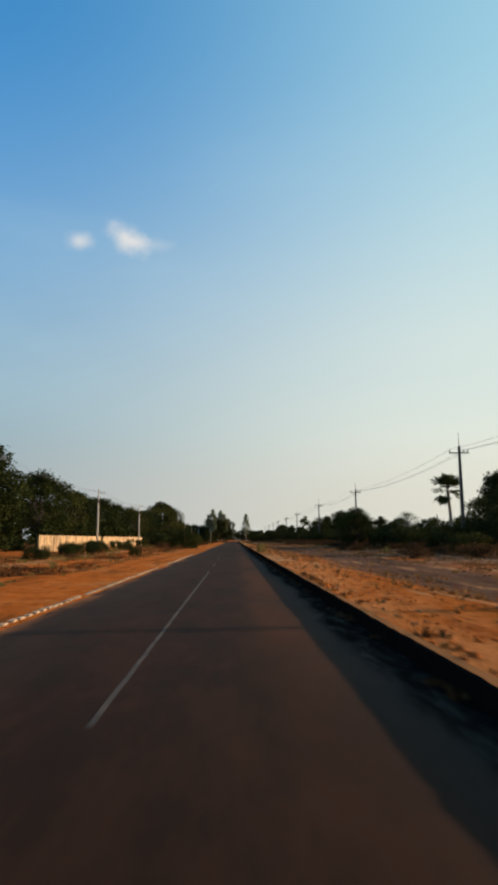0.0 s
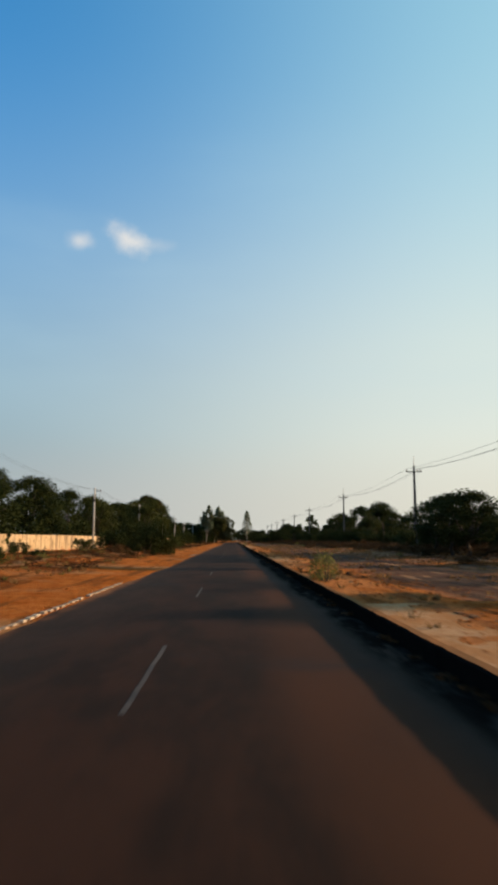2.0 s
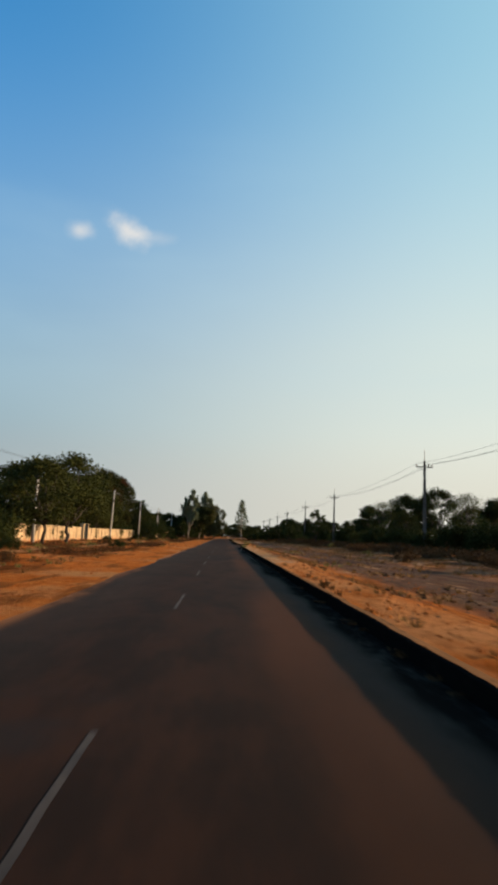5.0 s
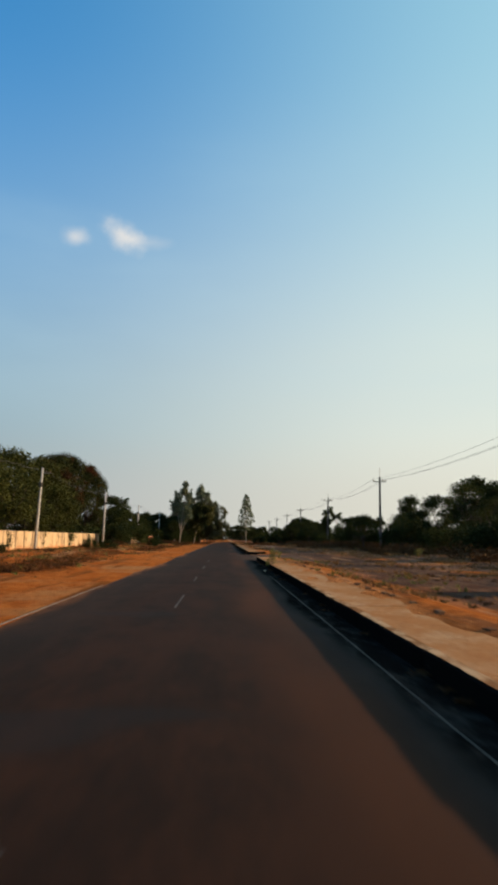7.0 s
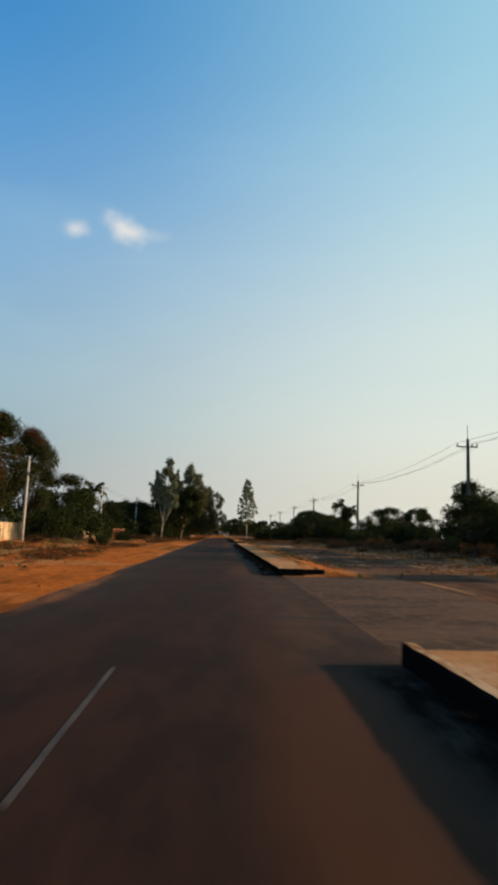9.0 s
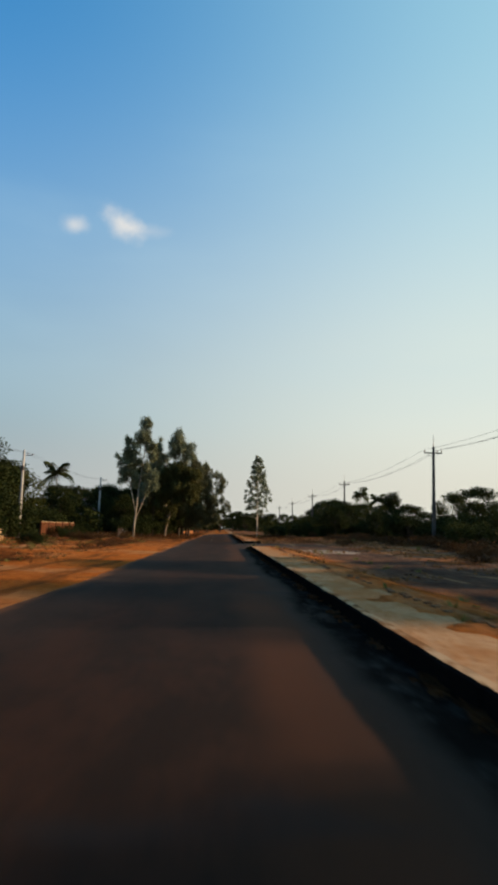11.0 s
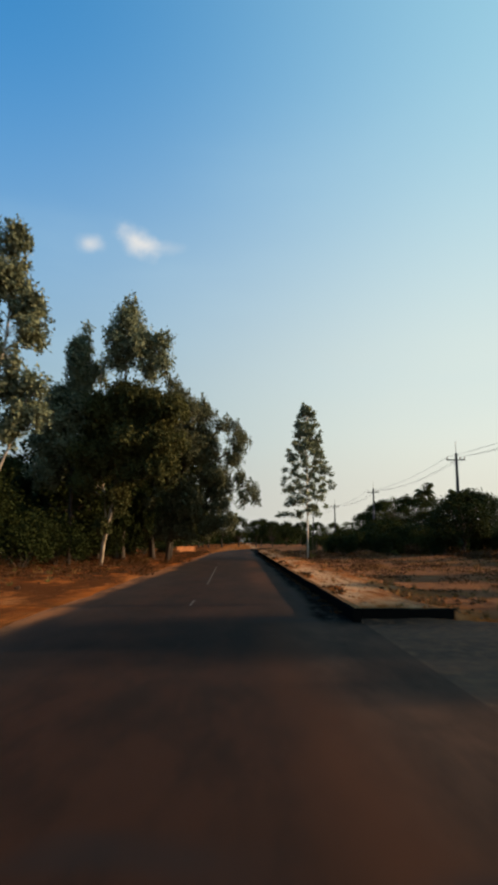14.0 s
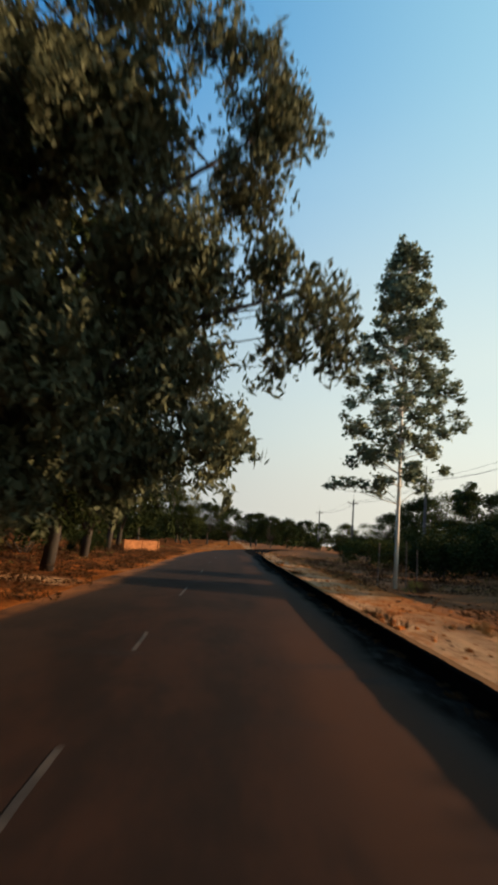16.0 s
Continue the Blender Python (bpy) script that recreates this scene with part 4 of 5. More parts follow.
for i, (x, y, s) in enumerate([(-18.2, 277, 1.4), (-17.5, 285, 1.5), (-18.5, 293, 1.6), (-18, 301, 1.5), (-19, 309, 1.2), (-20.4, 317, 1.0), (-20.6, 327, 1.2), (-20.4, 336, 1.2)]):
    put((bush_dark, bush_dark, bush_olive)[i % 3], x, y, s, 77 * i, 1.1)

# the pale-stemmed trees at the bend of the verge
rg = np.random.default_rng(77)


def lobed(lobes, base, seed, size=0.5, many=2.6):
    """Clumps strewn through the lobes (x, y, z, and the half-widths along x, y, z) of a crown whose tree stands at base."""
    rng = np.random.default_rng(seed)
    out = []
    for cx, cy, cz, wx, wy, wz in lobes:
        n = 3 + int(many * (wx * wy + wy * wz + wx * wz) / 3 / size ** 2)
        for i in range(n):
            d = rng.normal(size=3)
            d /= np.linalg.norm(d)
            k = rng.uniform(0.1, 1.0) ** 0.6 * (1.32 if rng.random() < 0.16 else 1.0)
            s = size * rng.uniform(0.45, 1.35)
            out.append((cx - base[0] + d[0] * k * max(0.05, wx - s * 0.4), cy - base[1] + d[1] * k * max(0.05, wy - s * 0.4),
                        cz + d[2] * k * max(0.05, wz - s * 0.4), s, s * 0.85))
    return out


G1 = (-11.9, 338.6)
settle(gum_tree("gum_tree", 17, 500,
                [[(0, 0, -0.2, 0.15), (0.1, 0.0, 2.0, 0.12), (0.25, 0, 3.7, 0.10), (0.5, 0, 7, 0.08), (1.0, 0.2, 11, 0.06), (1.25, 0.3, 16.2, 0.02)],
                 [(0.2, 0, 3.4, 0.08), (-0.65, 0.2, 7, 0.07), (-1.2, 0.4, 10, 0.05), (-1.4, 0.5, 13.2, 0.02)],
                 [(0.1, 0.0, 2.2, 0.08), (1.0, 0.1, 4.6, 0.06), (1.6, 0.1, 6.2, 0.04), (2.0, 0, 7.4, 0.02)]],
                lobed([(-10.7, 338.8, 15.9, 0.7, 0.8, 1.2), (-10.6, 338.8, 14.2, 1.0, 1.1, 1.3), (-10.1, 338.8, 12.6, 1.0, 1.1, 1.1), (-9.7, 338.7, 11.2, 0.9, 1.0, 0.8), (-11.5, 338.8, 13.6, 0.6, 0.8, 0.7),
                       (-13.0, 339.0, 13.2, 0.7, 0.8, 1.0), (-13.3, 339.0, 11.6, 1.0, 1.1, 1.1), (-12.9, 339.0, 10.2, 0.9, 1.0, 0.9), (-13.6, 339.0, 9.2, 0.9, 1.0, 0.8), (-12.4, 338.9, 9.0, 0.8, 0.9, 0.7), (-13.7, 339.0, 7.9, 0.7, 0.8, 0.5),
                       (-10.6, 338.7, 8.4, 0.9, 1.0, 0.7), (-9.8, 338.6, 7.4, 1.0, 1.0, 0.9), (-10.5, 338.6, 6.6, 0.8, 0.9, 0.7), (-9.4, 338.6, 8.6, 0.6, 0.7, 0.6), (-12.0, 338.9, 7.6, 0.6, 0.7, 0.5)], G1, 501, 0.45, 2.2)
                + lobed([(-12.0, 338.9, 12.4, 1.0, 1.2, 1.3), (-11.6, 338.8, 10.4, 1.2, 1.2, 1.2), (-11.6, 338.8, 14.2, 0.9, 0.9, 0.9), (-12.2, 338.9, 8.6, 1.1, 1.1, 0.8), (-10.7, 338.8, 9.6, 1.0, 1.0, 0.8), (-13.6, 339.0, 10.4, 1.1, 1.1, 1.8)], G1, 503, 0.36, 0.85),
                34000, "tall pale-stemmed gum tree with open grey-green crown", None, (0.26, 0.10), 0.5, None, 9), *G1)
G2 = (-8.8, 351.2)
leaning = settle(gum_tree("gum_tree", 17, 520,
                [[(0, 0, -0.4, 0.15), (0.25, -0.3, 1.4, 0.13), (0.75, -0.8, 3.4, 0.12), (1.25, -1.4, 6.5, 0.10), (1.6, -2.0, 10, 0.08), (1.9, -2.8, 16.4, 0.02)],
                 [(0.5, -0.5, 2.4, 0.08), (0.3, -0.8, 4.6, 0.075), (-0.2, -1.4, 7.4, 0.06), (0.2, -2.2, 13.0, 0.02)],
                 [(1.0, -1.1, 5.0, 0.07), (2.4, -1.9, 7.6, 0.05), (3.8, -2.4, 10.0, 0.02)]],
                lobed([(-4.7, 348.8, 9.8, 1.6, 1.7, 1.2), (-6.6, 348.9, 10.2, 1.6, 1.8, 1.3), (-8.4, 349.4, 9.4, 1.7, 1.8, 1.4), (-4.7, 348.8, 7.9, 1.4, 1.5, 1.2), (-6.4, 349.0, 7.8, 1.6, 1.7, 1.3),
                         (-4.8, 348.9, 6.1, 1.0, 1.2, 0.9), (-8.9, 349.8, 7.0, 1.5, 1.6, 1.3), (-6.6, 349.3, 5.9, 1.1, 1.2, 0.9), (-9.6, 350.0, 5.2, 0.9, 1.2, 0.9), (-7.8, 350.2, 4.4, 0.8, 0.9, 0.7), (-8.6, 350.8, 2.6, 0.6, 0.7, 0.5)], G2, 522, 0.62, 3.0),
                56000, "leaning gum tree with drooping olive foliage over the verge", M_LEAF_DROOP, (0.25, 0.09), 0.9, None, 10,
                [(x - G2[0], y - G2[1], z, r, r) for x, y, z, r in [(-5.0, 349.2, 9.4, 1.3), (-6.8, 349.4, 9.8, 1.4), (-8.4, 349.8, 8.8, 1.5), (-5.2, 349.3, 7.4, 1.1), (-7.0, 349.6, 7.2, 1.4), (-8.8, 350, 6.4, 1.3)]], 9000), *G2)
upper = lobed([(-6.8, 348.4, 15.7, 1.0, 1.1, 1.3), (-6.9, 348.4, 14.2, 1.4, 1.4, 1.2), (-5.4, 348.5, 13.8, 1.1, 1.2, 1.4), (-5.2, 348.5, 12.2, 1.2, 1.2, 0.9), (-7.4, 348.5, 12.6, 0.9, 1.1, 0.9), (-6.2, 348.4, 12.9, 1.1, 1.2, 1.0), (-7.8, 348.6, 14.3, 0.7, 0.9, 0.9)], G2, 521, 0.5, 2.4)
part("upper_crown", leaf_mesh("upper_crown", upper, 12000, 0.25, 0.10, M_LEAF_GUM, 523, 0.8, 0.5, 0.25, 8), leaning, "open grey-green leaf sprays at the top")
G3 = (-10.6, 350.4)
settle(gum_tree("gum_tree", 15, 540,
                [[(0, 0, -0.2, 0.15), (0.1, -0.3, 5, 0.11), (0.4, -0.8, 10, 0.07), (0.55, -1.0, 14.6, 0.03)], [(0.1, -0.3, 5.2, 0.08), (-0.5, -0.6, 9, 0.05), (-0.4, -0.8, 12, 0.02)]],
                lobed([(-10.05, 349.4, 14.2, 0.75, 0.9, 1.0), (-10.0, 349.4, 12.7, 1.15, 1.2, 1.2), (-10.4, 349.4, 11.0, 1.3, 1.3, 1.2), (-9.6, 349.5, 10.2, 1.1, 1.2, 1.0),
                       (-11.0, 349.6, 9.0, 1.3, 1.3, 1.2), (-10.6, 349.8, 7.2, 1.3, 1.3, 1.2), (-9.2, 349.6, 12.0, 0.9, 1.0, 1.0), (-11.4, 349.8, 10.4, 1.0, 1.1, 1.0), (-12.0, 350.0, 8.0, 1.2, 1.2, 1.2), (-12.0, 350.2, 6.0, 1.2, 1.2, 1.1)], G3, 541, 0.5, 2.4),
                34000, "slim gum tree with grey-green crown", None, (0.24, 0.10), 0.6, M_BARK, 9), *G3)


def big_roadside_tree(x, y, height, spread, reach, seed, leaves, extra=()):
    """A heavy spreading tree whose drooping boughs hang out over the road."""
    rng = np.random.default_rng(seed)
    heads = []
    for i in range(78):
        w = rng.uniform(0, 2 * math.pi)
        u = rng.uniform(-1, 1)
        r = math.sqrt(1 - abs(u) ** 3.4) * rng.uniform(0.72, 1.0) * (1.0 if i % 3 else 0.5)
        cx = math.cos(w) * r * (reach if math.cos(w) > 0 else spread)
        z = 1.9 + (height - 1.9) * (0.5 + 0.46 * u)
        s = rng.uniform(0.85, 1.6)
        heads.append((cx, math.sin(w) * r * spread, z, s, s * 0.9))
    heads += [(*e, e[3] * 0.9) for e in extra]
    stems = [[(0, 0, -0.2, 0.26), (0.15, 0.1, 1.4, 0.21), (0.3, -0.2, 3.4, 0.17), (0.4, 0.2, height * 0.55, 0.13), (0.5, 0, height * 0.85, 0.05)],
             [(0.15, 0.1, 1.3, 0.13), (reach * 0.25, -0.6, 4.4, 0.09), (reach * 0.7, -0.9, height * 0.6, 0.05)],
             [(0.1, 0.0, 1.5, 0.18), (-spread * 0.35, 0.8, 4.5, 0.13), (-spread * 0.6, 1.2, height * 0.6, 0.05)]]
    return settle(gum_tree("roadside_tree", height, seed, stems, heads, leaves, "heavy dark roadside tree with drooping boughs over the asphalt",
                           M_LEAF, (0.19, 0.066), 1.2, M_BARK, 26), x, y)


NEAR = (-5.6, 360.2)
settle(gum_tree("roadside_tree", 12.5, 600,
                [[(0, 0, -0.2, 0.2), (0.15, 0.0, 1.4, 0.17), (0.5, -0.3, 3.6, 0.15), (1.2, -0.8, 7.0, 0.13), (2.2, -1.3, 11.0, 0.04)],
                 [(0.2, 0.0, 1.6, 0.14), (1.9, -0.8, 3.6, 0.10), (4.0, -1.4, 5.2, 0.06), (6.2, -1.8, 5.8, 0.02)],
                 [(0.8, -0.5, 5.0, 0.10), (3.2, -1.2, 7.4, 0.07), (5.6, -1.6, 9.0, 0.02)],
                 [(0.1, 0.0, 1.5, 0.18), (-1.0, 0.2, 4.5, 0.13), (-1.4, 0.2, 8.5, 0.05)]],
                lobed([(0.72, 358.3, 5.15, 0.92, 0.95, 0.95), (0.0, 358.5, 6.4, 0.65, 0.8, 0.55), (0.08, 358.7, 9.2, 0.88, 1.0, 1.0), (-0.55, 358.7, 7.7, 0.9, 1.1, 0.9), (-1.15, 358.7, 10.4, 1.0, 1.3, 0.9),
                       (-2.9, 358.8, 11.4, 1.25, 1.5, 1.15), (-0.78, 358.5, 3.1, 0.75, 0.9, 0.8), (-1.0, 358.6, 5.9, 0.6, 0.9, 0.7), (-3.6, 355.0, 11.0, 1.0, 1.2, 1.2), (-4.8, 355.2, 12.2, 1.1, 1.2, 1.1), (-5.4, 355.4, 10.6, 1.6, 1.5, 1.5), (-6.6, 357.0, 11.6, 1.5, 1.5, 1.3), (-7.6, 356.5, 9.4, 1.5, 1.5, 1.4), (-4.2, 356.4, 8.6, 1.2, 1.2, 1.2)], NEAR, 601, 0.46, 2.8)
                + lobed([(-3.2, 358.9, 9.2, 2.1, 2.2, 1.7), (-2.0, 358.8, 6.4, 1.5, 1.9, 1.5), (-1.6, 358.7, 4.4, 0.95, 1.3, 0.9), (-2.1, 358.9, 2.7, 1.1, 1.3, 0.9), (-3.9, 359.2, 4.6, 2.0, 2.2, 1.9),
                         (-5.7, 359.6, 7.6, 2.3, 2.4, 2.3), (-5.0, 359.7, 10.3, 1.7, 1.9, 1.5), (-6.2, 359.8, 4.3, 2.1, 2.4, 1.9), (-4.0, 359.0, 2.5, 1.6, 1.6, 0.8), (-6.0, 359.5, 2.5, 1.6, 1.6, 0.8)], NEAR, 602, 0.65, 2.2),
                98000, "heavy dark roadside tree with drooping boughs over the asphalt", M_LEAF_BOUGH, (0.19, 0.066), 1.2, M_BARK, 26,
                [(x - NEAR[0], y - NEAR[1], z, r, r) for x, y, z, r in [(-3.2, 359, 9.0, 1.5), (-2.2, 359, 6.4, 1.1), (-3.9, 359.3, 4.6, 1.5), (-5.7, 359.8, 7.6, 1.7), (-6.2, 359.8, 4.3, 1.6), (-2.4, 359, 2.9, 0.8),
                                                                          (-4.6, 359.5, 10.0, 1.1), (-4.4, 359.2, 2.7, 0.9), (-6.2, 359.6, 2.7, 0.9)]], 12000, 0.02, 4), *NEAR)
big_roadside_tree(-9.4, 359, 13.0, 5.0, 4.6, 620, 44000, [(0.5, -3.0, 2.0, 1.3), (2.2, -2.6, 2.4, 1.3), (-2.0, -3.0, 2.2, 1.3)])
big_roadside_tree(-6.6, 371, 11.6, 4.6, 4.4, 640, 44000, [(4.7, 0, 9.8, 1.4), (3.5, 0, 11.6, 1.2), (5.2, 0, 6.2, 1.2), (4.2, 0, 8.0, 1.6), (4.6, 0, 4.4, 1.4), (3.4, -1.5, 2.6, 1.3), (1.5, -2.5, 2.2, 1.4), (-1.5, -3.0, 2.2, 1.4), (3.0, -2.5, 3.6, 1.4)])
big_roadside_tree(-11.5, 369, 13.0, 5.0, 5.0, 650, 24000)
big_roadside_tree(-8.0, 383, 11.0, 5.2, 5.0, 660, 28000)
big_roadside_tree(-9.2, 396, 10.0, 5.0, 5.0, 680, 16000)
big_roadside_tree(-11, 411, 9.5, 5.0, 4.6, 700, 12000)

# the lone young tree on the raised verge
lone_heads = []
LONE = (6.9, 376.6)
for k in range(260):
    u = ((k + 0.5) / 260) ** 0.8
    z = 4.6 + 11.1 * u
    r = 3.05 * min(1.0, 0.62 + 1.15 * u) * (1.0 - max(0.0, u - 0.3) / 0.74) ** 0.62
    a = 2.39996 * k + rg.uniform(-0.4, 0.4)
    rr = max(0.05, r - 0.2) * math.sqrt(rg.uniform(0.06, 1.0))
    s = rg.uniform(0.26, 0.5) * (1.0 if u < 0.85 else 0.75)
    lone_heads.append((math.cos(a) * rr, math.sin(a) * rr, z + rg.uniform(-0.45, 0.45) - 0.1 * rr, s, s * 0.75))
lone_heads += [(-0.9, 0.1, 4.5, 0.36, 0.3), (-1.5, 0.1, 4.45, 0.4, 0.32), (-2.1, 0.2, 4.5, 0.42, 0.34), (-2.7, 0.2, 4.45, 0.4, 0.32), (-3.1, 0.1, 4.25, 0.28, 0.24), (1.0, 0.3, 4.4, 0.3, 0.25)]
settle(gum_tree("young_tree", 16, 560, [[(0, 0, -0.2, 0.095), (0.03, 0.05, 3, 0.08), (0.0, 0, 7, 0.065), (0.05, 0.05, 12, 0.04), (0.0, 0, 15.4, 0.015)]],
                lone_heads, 17000, "lone conical young tree with whitewashed stem on the verge", M_LEAF_GUM, (0.24, 0.12), 0.25, M_WHITEWASH, 0, (), 0, 0.022), *LONE)
stakes = thing("tree_stakes", Matrix(), "three thin wooden stakes round the young tree", "stakes")
for dx, dy, h in [(-0.7, 0.3, 1.9), (0.6, 0.5, 2.1), (0.9, -0.2, 1.7)]:
    v, f = tube_geo([(LONE[0] + dx, LONE[1] + dy, 0.0), (LONE[0] + dx * 0.95, LONE[1] + dy, h)], [0.03, 0.022], 6)
    part("stake", mesh_of("stake", v, f, M_BOARD), stakes)

# dark undergrowth behind the gum trees
for i, (x, y, h) in enumerate([(-15.5, 349, 6.0), (-16.5, 357, 6.6), (-15.5, 376, 6.5), (-17, 366, 7.0), (-14.5, 386, 6.0), (-23.5, 344, 7.6), (-22, 337, 6.6), (-16, 397, 6.5), (-16, 409, 7), (-22, 350, 5.6), (-20.5, 366, 9.0), (-24.5, 375, 8.6), (-17.5, 358, 7.6), (-12.4, 355.5, 12.2), (-14.2, 346, 6.4), (-9.8, 364, 12.0), (-11.6, 363, 12.4), (-7.6, 367, 12.0)]):
    put(kinds_dark[i % 3], x, y, h / 10, 31 * i)

for i, (x, y, s) in enumerate([(-11.8, 345, 1.1), (-12.8, 351, 1.3), (-11.2, 355, 1.0), (-12.4, 361, 1.4), (-10.8, 366, 1.1), (-12.0, 373, 1.4), (-13.4, 341, 1.0), (-10.5, 381, 1.2), (-10.9, 349, 0.9)]):
    put(bush_dark, x, y, s, 53 * i, 1.1)

# thin-stemmed trees with a round tuft of leaves standing over the scrub
tuft_tree = settle(gum_tree("tufted_tree", 9, 330, [[(0, 0, -0.2, 0.12), (0.1, 0.1, 3, 0.10), (0.0, 0.2, 6.2, 0.07), (0.1, 0.1, 8.3, 0.02)],
                                                    [(0.05, 0.15, 5.2, 0.05), (-0.8, 0.1, 6.6, 0.02)], [(0.05, 0.15, 5.6, 0.05), (0.8, 0.2, 7.0, 0.02)]],
                            lobed([(0, 0.1, 7.9, 1.1, 1.1, 0.9), (-0.8, 0.2, 7.0, 0.9, 1.0, 0.7), (0.85, 0, 7.2, 0.9, 1.0, 0.75), (0.1, 0.8, 7.0, 1.0, 0.8, 0.7), (0, -0.8, 7.0, 1.0, 0.8, 0.7), (-0.2, 0, 6.0, 0.6, 0.6, 0.4)], (0, 0), 331, 0.4, 2.2),
                            5200, "thin-stemmed tree with a small tufted crown above the scrub", M_LEAF, (0.22, 0.12), 0.2, M_BARK, 4), 27, 164.5)
tuft_tree.scale = (1.1, 1.1, 0.86)
tagged(tuft_tree, group=RIGHT_GROUP)
for i, (x, y, h) in enumerate([(28, 124, 6.4), (35.2, 246, 10.2), (36, 292, 7.6), (41, 336, 9.0), (32.6, 373.5, 10.7), (28, 183, 6.8)]):
    put(tuft_tree, x, y, h / 9, 67 * i)
put(tuft_tree, -40, 262, 1.3, 30)
put(tuft_tree, -26, 333, 1.05, 75)

# rust-brown dry bushes along the edge of the shade
rng_u = random.Random(25)
for i in range(26):
    put(bush_brown, rng_u.uniform(-16.5, -10.2), 314 + i * 1.5 + rng_u.uniform(-1, 1), rng_u.uniform(0.45, 0.85), rng_u.uniform(0, 360), rng_u.uniform(0.7, 1.0))

# palms
settle(palm_tree("palm_tree", 12.8, 4.9, 800, "palm tree with ragged drooping fronds above the scrub"), -36.2, 392)
put(kinds_olive[0], -25.5, 331, 0.86, 60)
settle(fan_palm("fan_palm", 7.6, 2.6, 820, "fan palm with a ragged round crown above the scrub"), 27.9, 84)
put(bpy.data.objects["palm_tree"], 53, 498, 0.95, 100, 1.27)
put(bpy.data.objects["palm_tree"], 51, 462, 0.9, 200, 1.0)


# ---------------------------------------------------------------- woods in the distance
def far_woods(name, spots, leaves, seed, leaf, label):
    heads = []
    rng = np.random.default_rng(seed)
    for x, y, h in spots:
        for k in range(6):
            s = h * rng.uniform(0.2, 0.34)
            heads.append((x + rng.normal() * h * 0.25, y + rng.normal() * h * 0.3, h * rng.uniform(0.15, 0.82), s, s * 0.8))
    tagged(new(name, leaf_mesh(name, heads, leaves, leaf, leaf * 0.6, M_LEAF, seed, 0.1)), label, "woods", kind="stuff")


rw = random.Random(11)
spots = [(s * (15 + rw.uniform(0, 5) + 4 * k), 530 + 9 * i + rw.uniform(-4, 4), rw.uniform(6.5, 10)) for i in range(60) for s in (-1, 1) for k in range(2)]
spots += [(x + rw.uniform(-4, 4), 1080 + rw.uniform(-20, 20), rw.uniform(9, 14)) for x in range(-260, 261, 8)]
far_woods("distant_woods", spots, 26000, 21, 1.1, "dark distant woods closing in on the road")
far_woods("woods_at_bend", [(x + rw.uniform(-2, 2), 690 + rw.uniform(-10, 10), rw.uniform(7.5, 10)) for x in range(-70, 74, 3)], 14000, 27, 1.1, "dark woods closing the far end of the road")
far_woods("thicket_at_bend", [(x * 1.5 + rw.uniform(-0.5, 0.5), 678 + rw.uniform(-4, 4), rw.uniform(3.0, 4.2)) for x in range(-24, 25)], 7000, 28, 0.6, "low dark thicket across the far bend of the road")
dry_heads = [(21 + rw.uniform(-3.5, 3.5), rw.uniform(40, 440)) for i in range(420)]
rng_d = np.random.default_rng(61)
tagged(new("dry_brush_bank", leaf_mesh("dry_brush_bank", [(x, y, ground_z(x, y) + 0.35, rng_d.uniform(0.6, 1.6), rng_d.uniform(0.35, 0.95)) for x, y in dry_heads],
                                       24000, 0.42, 0.09, M_DRY, 62, -0.4)), "bank of tall brown dry brush before the scrub", "brush", kind="stuff")
far_woods("thicket_back_row", [(-44 + rw.uniform(-5, 3), 30 + 6 * i, rw.uniform(7, 10)) for i in range(70)], 26000, 22, 0.7, "dense dark thicket behind the front trees")
far_woods("thicket_far_side", [(42 + rw.uniform(-3, 6), 50 + 6 * i, rw.uniform(3.6, 5.2)) for i in range(80)], 26000, 23, 0.6, "low dark thicket behind the scrub")

far_woods("thicket_by_verge", [(-19 + rw.uniform(-2, 2), 338 + 4 * i, rw.uniform(3.5, 6)) for i in range(48)], 20000, 24, 0.5, "dark undergrowth behind the roadside trees")
far_woods("thicket_by_wall", [(-25.5 + rw.uniform(-1.5, 1.5), 60 + 4 * i, rw.uniform(2.6, 4.6)) for i in range(68)], 18000, 26, 0.5, "dark undergrowth behind the boundary wall")
far_woods("scrub_edge", [(28 + rw.uniform(-2, 2), 52 + 4 * i, rw.uniform(1.8, 3.4)) for i in range(115)], 24000, 25, 0.45, "low dark scrub under the far trees")

for i, (x, y, s) in enumerate([(12, 386, 1.1), (14, 393, 1.3), (13, 401, 1.2), (15.5, 379, 1.0), (17.5, 385, 1.5), (12.5, 410, 1.3), (16, 405, 1.4), (18, 395, 1.5), (20, 376, 1.4)]):
    put((bush_dark, bush_dark, bush_olive)[i % 3], x, y, s, 61 * i)


def low_scrub(name, spots, leaves, seed, mat, label):
    rng = np.random.default_rng(seed)
    heads = [(x, y, ground_z(x, y) + 0.08, rng.uniform(0.25, 0.8), rng.uniform(0.12, 0.38)) for x, y in spots]
    tagged(new(name, leaf_mesh(name, heads, leaves, 0.16, 0.04, mat, seed, -0.3)), label, "scrub", kind="stuff")


